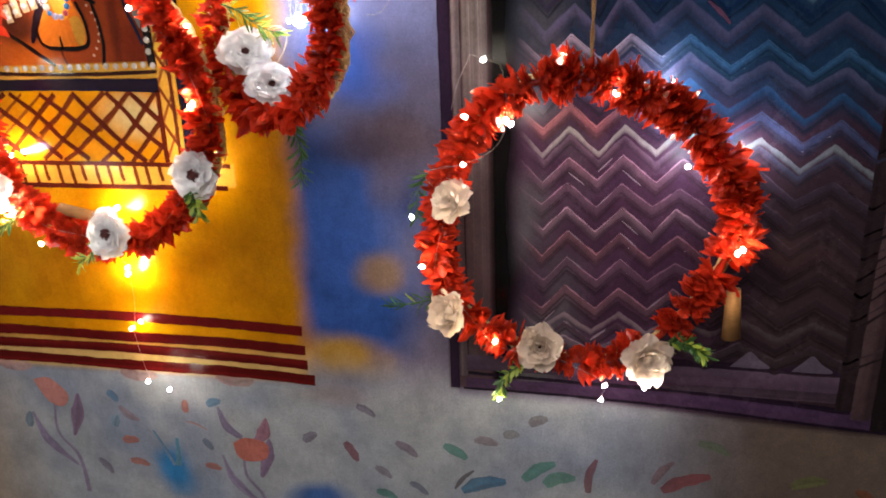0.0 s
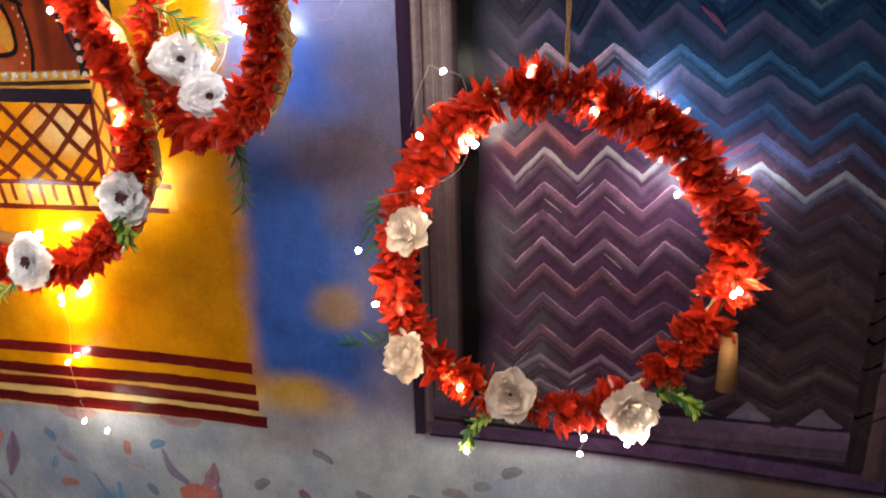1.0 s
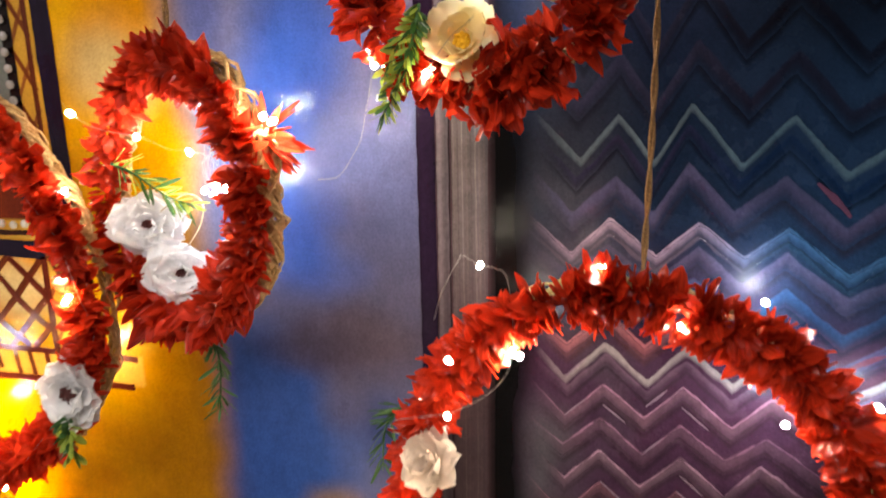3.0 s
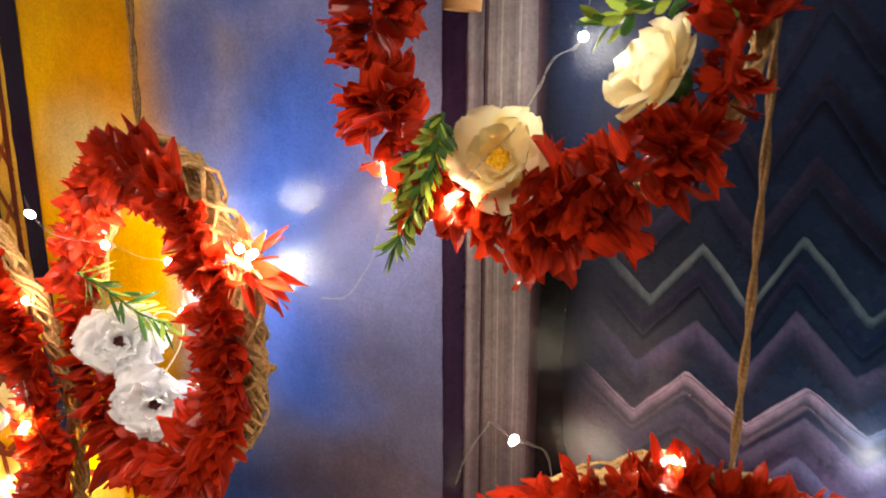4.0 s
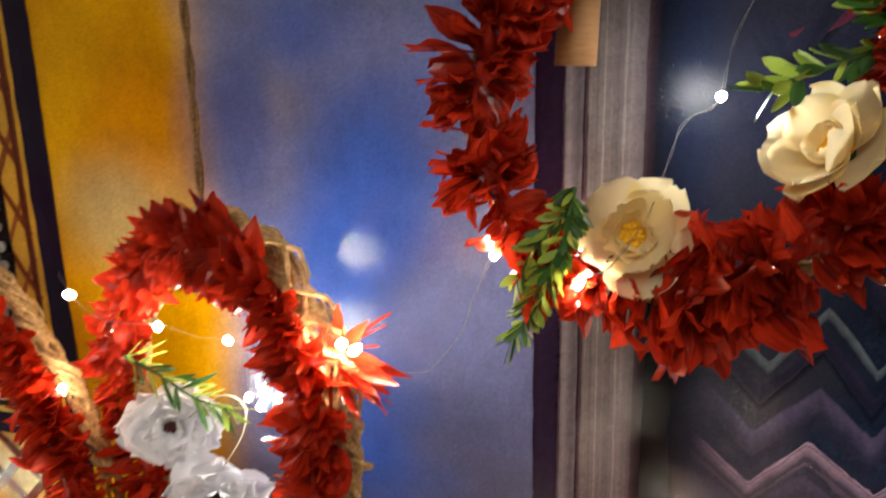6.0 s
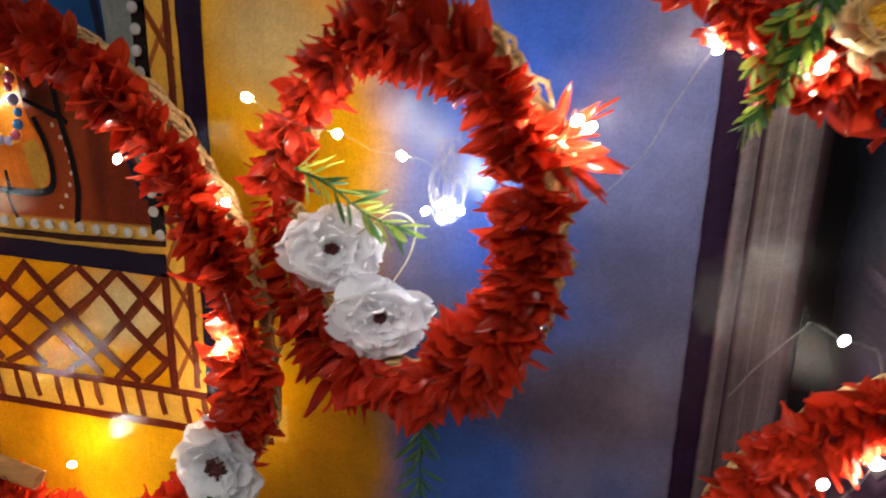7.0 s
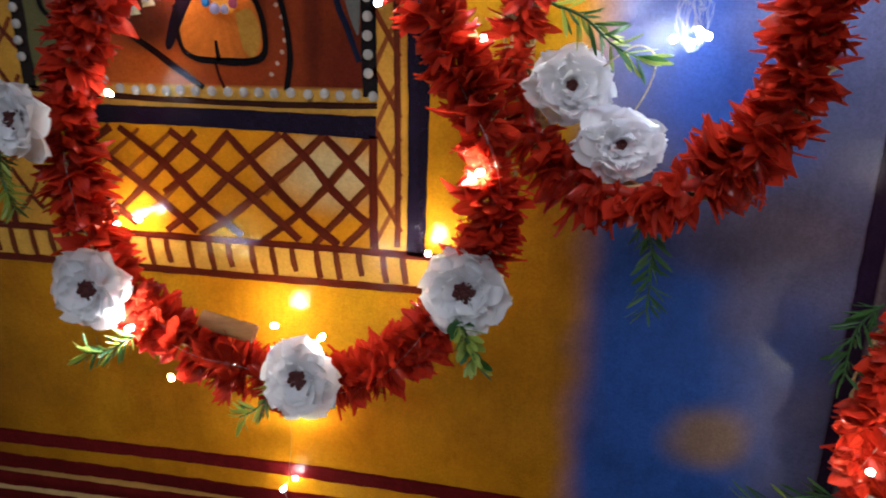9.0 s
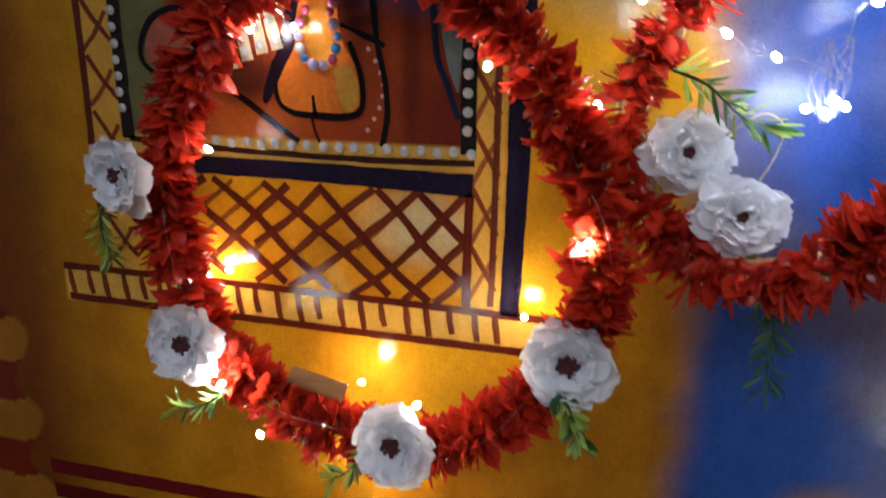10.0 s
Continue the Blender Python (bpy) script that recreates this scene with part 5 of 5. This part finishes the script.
wd = wreath("large red petal wreath with four white flowers", RING_D, NARROW, 0.0186, 0.0080, 23, 0.0066, 4, (-0.545, 0.700, 2.05), (), BLOOMS, lambda deg: 1.0, 0.5, 0.006, 1.1)

bloom(wa, (-0.1235, 0.661, 1.3345), (-0.45, -0.75, 0.45), 0.0245, 1, "beige")
bloom(wa, (-0.130, 0.666, 1.212), (-0.5, -0.8, 0.35), 0.0262, 2, "beige")
bloom(wa, (-0.0375, 0.686, 1.169), (0.05, -1.0, 0.2), 0.0262, 3, "beige")
bloom(wa, (0.0735, 0.681, 1.1635), (0.25, -1.0, 0.1), 0.0272, 4, "beige")
bloom(wb, (-0.1030, 0.676, 1.6105), (0.05, -1.0, 0.20), 0.0262, 5, "cream", 1.0, 0.95)
bloom(wb, (-0.031, 0.661, 1.6445), (-0.80, -0.38, 0.48), 0.0272, 6, "cream")
bloom(wc, (-0.3500, 0.699, 1.4875), (0.35, -0.9, 0.15), 0.0280, 7, "ruffled", 1.08, 0.92)
bloom(wc, (-0.3180, 0.687, 1.4540), (0.30, -0.9, 0.18), 0.0252, 8, "ruffled", 1.10, 0.94)
bloom(wd, (-0.405, 0.661, 1.3625), (-0.1, -1.0, 0.1), 0.029, 9)
bloom(wd, (-0.511, 0.644, 1.299), (-0.2, -1.0, 0.15), 0.028, 10)
bloom(wd, (-0.668, 0.659, 1.345), (-0.1, -1.0, 0.1), 0.030, 11)
bloom(wd, (-0.709, 0.665, 1.460), (-0.2, -1.0, 0.05), 0.0275, 12)

sprig(wa, [(-0.150, 0.69, 1.362), (-0.165, 0.685, 1.345), (-0.168, 0.682, 1.310)], 0.019, 36, 1, 0.1)
sprig(wa, [(-0.150, 0.70, 1.215), (-0.175, 0.702, 1.208), (-0.212, 0.70, 1.200)], 0.017, 36, 2, 0.15)
sprig(wa, [(-0.055, 0.70, 1.140), (-0.078, 0.70, 1.120), (-0.086, 0.70, 1.092)], 0.0125, 66, 3, 0.6, True)
sprig(wa, [(0.095, 0.69, 1.178), (0.117, 0.68, 1.182), (0.132, 0.675, 1.172)], 0.0135, 66, 4, 0.25, True)
sprig(wb, [(-0.126, 0.66, 1.632), (-0.130, 0.655, 1.610), (-0.139, 0.655, 1.592), (-0.146, 0.655, 1.574)], 0.0104, 72, 5, 0.45, True)
sprig(wb, [(-0.124, 0.662, 1.626), (-0.138, 0.660, 1.612), (-0.150, 0.660, 1.590)], 0.0100, 48, 15, 0.8, True)
sprig(wb, [(-0.132, 0.658, 1.600), (-0.140, 0.655, 1.584), (-0.152, 0.657, 1.566)], 0.0120, 36, 16, 0.8)
sprig(wb, [(-0.008, 0.652, 1.668), (-0.016, 0.650, 1.690), (-0.030, 0.648, 1.716)], 0.0135, 54, 17, 0.35, True)
sprig(wb, [(-0.020, 0.664, 1.682), (-0.042, 0.664, 1.674), (-0.062, 0.662, 1.667)], 0.0135, 30, 6, 0.6, True)
sprig(wb, [(-0.018, 0.658, 1.684), (-0.030, 0.654, 1.696), (-0.040, 0.654, 1.704)], 0.0135, 30, 7, 0.3, True)
sprig(wc, [(-0.362, 0.68, 1.535), (-0.343, 0.68, 1.527), (-0.325, 0.685, 1.512), (-0.306, 0.69, 1.504)], 0.018, 45, 8, 0.6)
sprig(wc, [(-0.300, 0.68, 1.415), (-0.292, 0.68, 1.390), (-0.292, 0.675, 1.350)], 0.0160, 63, 9, 0.0)
sprig(wd, [(-0.735, 0.67, 1.435), (-0.742, 0.675, 1.415), (-0.740, 0.68, 1.392)], 0.0150, 66, 10, 0.7)
sprig(wd, [(-0.640, 0.655, 1.312), (-0.660, 0.65, 1.300), (-0.678, 0.65, 1.298)], 0.0140, 66, 11, 0.6)
sprig(wd, [(-0.412, 0.655, 1.348), (-0.402, 0.645, 1.336), (-0.396, 0.64, 1.322)], 0.0135, 45, 12, 0.55, True)
sprig(wd, [(-0.530, 0.66, 1.290), (-0.545, 0.645, 1.272), (-0.560, 0.645, 1.262)], 0.0140, 60, 13, 0.9)

paper_roll(wa, (0.157, 0.692, 1.240), (0.159, 0.692, 1.187), 0.0085, 0.0115)
paper_roll(wb, (-0.127, 0.700, 1.728), (-0.129, 0.700, 1.679), 0.010, 0.010)
paper_roll(wd, (-0.603, 0.682, 1.317), (-0.563, 0.684, 1.307), 0.0070, 0.0070)
spray(wc, (0.8, -0.5, 0.15), (-0.228, 0.654, 1.556), 0.027, 24, 3)
spray(wa, (0.7, -0.5, 0.1), (0.160, 0.68, 1.298), 0.020, 10, 4)


loop = spline([Vector(p) - wc.location for p in ((-0.330, 0.685, 1.500), (-0.312, 0.690, 1.512), (-0.300, 0.692, 1.506), (-0.302, 0.690, 1.490), (-0.310, 0.684, 1.475))], 8)
part("twine_loop", mesh_of("twine_loop", *tube(loop, 0.0005, 5), TWINE, True), wc, "pale loop of thin twine")

# ---- string lights ----
BULB_V, BULB_F = ball(0.0020, 14, 10, 1.45)
BULBS = {"k": mesh_of("led_bulb", BULB_V, BULB_F, BULB_FAINT, True), "n": mesh_of("led_bulb", BULB_V, BULB_F, BULB, True), "c": mesh_of("led_bulb", BULB_V, BULB_F, BULB_COOL, True), "w": mesh_of("led_bulb", BULB_V, BULB_F, BULB_WARM, True), "m": mesh_of("led_bulb", BULB_V, BULB_F, BULB_MID, True), "d": mesh_of("led_bulb", BULB_V, BULB_F, BULB_DIM, True)}


def string_light(label, path, bulbs, seed, thick=0.00012):
    """Thin silver wire along the path, with small glowing bulbs: (x, y, z, tone)."""
    rs = random.Random(seed)
    root = new("string_light")
    base = Vector(path[0])
    root.location = base
    tagged(root, label, "string light", "fairy lights on the wreaths")
    pts = []
    for i, p in enumerate(path):
        pts.append(Vector(p) - base)
        if i < len(path) - 1:
            a, b = Vector(p), Vector(path[i + 1])
            if (b - a).length > 0.05:
                j = Vector((rs.gauss(0, 1), 0.4 * rs.gauss(0, 1), rs.gauss(0, 1))) * 0.006
                pts.append((a + b) / 2 - base + j)
    line = spline(pts, 8)
    part("wire", mesh_of("wire", *tube(line, thick, 4), WIRE, True), root, "thin silver wire")
    part("wire", mesh_of("wire", *tube([p + Vector((0.0009 * math.sin(i * 0.5), 0.0004, 0.0009 * math.cos(i * 0.5))) for i, p in enumerate(line)], thick * 0.8, 4), WIRE, True), root, "thin silver wire")
    for x, y, z, tone in bulbs:
        m = Matrix.Translation(Vector((x, y, z)) - base) @ Euler((rs.uniform(-1.2, 1.2), rs.uniform(-1.2, 1.2), 0)).to_matrix().to_4x4()
        part("led_bulb", BULBS[tone], root, "glowing clear bulb", m)
    return root


def ring_path(ring, degs, front=0.013, out=0.0):
    return [tuple(ring.c + ring.at(radians(d), out + 0.007 * math.sin(d * 0.35), front + 0.004 * math.cos(d * 0.23))) for d in degs]


string_light("lit fairy lights wound round the large wreath", [(-0.131, 0.700, 1.424), (-0.124, 0.690, 1.444), (-0.1085, 0.677, 1.4745), (-0.105, 0.675, 1.478), (-0.0927, 0.670, 1.4735), (-0.084, 0.671, 1.4715), (-0.075, 0.672, 1.464), (-0.071, 0.668, 1.416), (-0.082, 0.67, 1.390), (-0.1115, 0.654, 1.376), (-0.150, 0.65, 1.368)]
             + ring_path(RING_A, range(165, 280, 12)) + [(0.033, 0.690, 1.123), (0.030, 0.690, 1.105), (0.034, 0.690, 1.083)],
             [(-0.0927, 0.670, 1.4735, "d"), (-0.105, 0.628, 1.425, "d"), (-0.071, 0.668, 1.416, "n"), (-0.067, 0.672, 1.412, "n"), (-0.1115, 0.650, 1.376, "d"), (-0.153, 0.600, 1.336, "d"),
              (-0.157, 0.648, 1.270, "w"), (-0.085, 0.672, 1.178, "w"), (0.0335, 0.690, 1.123, "d"), (0.030, 0.690, 1.105, "d"), (-0.084, 0.695, 1.094, "d"), (0.072, 0.660, 1.139, "n")], 1)
string_light("lit fairy lights behind the large wreath", ring_path(RING_A, range(-30, 100, 12), -0.016, 0.004),
             [(0.088, 0.711, 1.445, "c"), (0.163, 0.711, 1.377, "c"), (0.105, 0.700, 1.365, "c"), (0.155, 0.662, 1.292, "w"), (0.151, 0.664, 1.288, "d"), (0.032, 0.668, 1.440, "d"), (-0.018, 0.672, 1.474, "d")], 2)
string_light("lit fairy lights on the small wreath with cream flowers", [(-0.222, 0.722, 1.519), (-0.203, 0.720, 1.524), (-0.185, 0.712, 1.548), (-0.174, 0.70, 1.573), (-0.161, 0.681, 1.599), (-0.140, 0.668, 1.596), (-0.123, 0.660, 1.595), (-0.112, 0.645, 1.604), (-0.102, 0.652, 1.616), (-0.094, 0.672, 1.628), (-0.088, 0.688, 1.645), (-0.082, 0.692, 1.656), (-0.070, 0.692, 1.665), (-0.066, 0.692, 1.690), (-0.050, 0.69, 1.72), (-0.03, 0.68, 1.75)],
             [(-0.161, 0.6795, 1.599, "m"), (-0.1235, 0.662, 1.5925, "d"), (-0.122, 0.690, 1.600, "d"), (-0.070, 0.692, 1.665, "c")], 3)
coil = []
for i in range(52):
    a = i * 2 * math.pi / 7.4
    w = 0.0048 + 0.0034 * math.sin(i * 0.71)
    coil.append((-0.2815 + w * math.cos(a) + 0.003 * math.sin(a + i * 0.4), 0.684 + 0.006 * math.sin(i * 0.37), 1.5325 + (0.0170 + 0.007 * math.sin(i * 1.3)) * math.sin(a)))
string_light("lit fairy lights bundled inside the small wreath", [(-0.400, 0.684, 1.578), (-0.382, 0.672, 1.571), (-0.360, 0.664, 1.562), (-0.337, 0.679, 1.554), (-0.322, 0.69, 1.545), (-0.308, 0.696, 1.542), (-0.296, 0.692, 1.541)] + coil + [(-0.275, 0.688, 1.560), (-0.266, 0.690, 1.570), (-0.24, 0.65, 1.575), (-0.213, 0.636, 1.567)],
             [(-0.337, 0.678, 1.554, "m"), (-0.308, 0.695, 1.542, "d"), (-0.283, 0.680, 1.514, "k"), (-0.292, 0.684, 1.516, "k"), (-0.274, 0.682, 1.518, "k"), (-0.279, 0.678, 1.520, "d"), (-0.266, 0.688, 1.570, "m"), (-0.212, 0.636, 1.567, "n"), (-0.217, 0.634, 1.570, "m"), (-0.382, 0.671, 1.571, "m")], 4, 0.00009)
string_light("lit fairy lights on the wreath over the portrait panel", ring_path(RING_D, range(30, -190, -14)) + [(-0.690, 0.70, 1.47), (-0.668, 0.700, 1.474)],
             [(-0.4635, 0.674, 1.535, "d"), (-0.401, 0.676, 1.515, "d"), (-0.399, 0.662, 1.438, "w"), (-0.404, 0.664, 1.434, "w"), (-0.440, 0.711, 1.3685, "w"), (-0.5595, 0.710, 1.303, "w"), (-0.617, 0.658, 1.280, "d"),
              (-0.655, 0.662, 1.322, "n"), (-0.648, 0.654, 1.328, "n"), (-0.642, 0.654, 1.318, "n"), (-0.688, 0.718, 1.374, "w"), (-0.670, 0.720, 1.378, "d"), (-0.660, 0.691, 1.476, "d"), (-0.497, 0.644, 1.329, "m"), (-0.632, 0.708, 1.555, "m"), (-0.6045, 0.718, 1.557, "d")], 5)
string_light("lit fairy light strand trailing down the wall", [(-0.520, 0.66, 1.29), (-0.552, 0.715, 1.232), (-0.556, 0.72, 1.215), (-0.562, 0.722, 1.155), (-0.566, 0.722, 1.147), (-0.556, 0.715, 1.11), (-0.542, 0.705, 1.082), (-0.545, 0.705, 1.055), (-0.536, 0.705, 1.035)],
             [(-0.553, 0.716, 1.232, "w"), (-0.557, 0.720, 1.222, "w"), (-0.566, 0.720, 1.147, "d"), (-0.558, 0.728, 1.153, "d"), (-0.543, 0.702, 1.081, "d"), (-0.514, 0.702, 1.071, "d")], 6)

# made-up housing above the fill lamp, out of view
fixture = tagged(new("assumed_ceiling_light"), "assumed flat rectangular ceiling light panel, unseen, added for room fill", "ceiling light")
fixture.location = (-0.5, -1.0, 2.70)
part("housing", mesh_of("housing", *box_mesh(-1.03, 1.03, -0.73, 0.73, -0.035, -0.001), PLASTER), fixture)
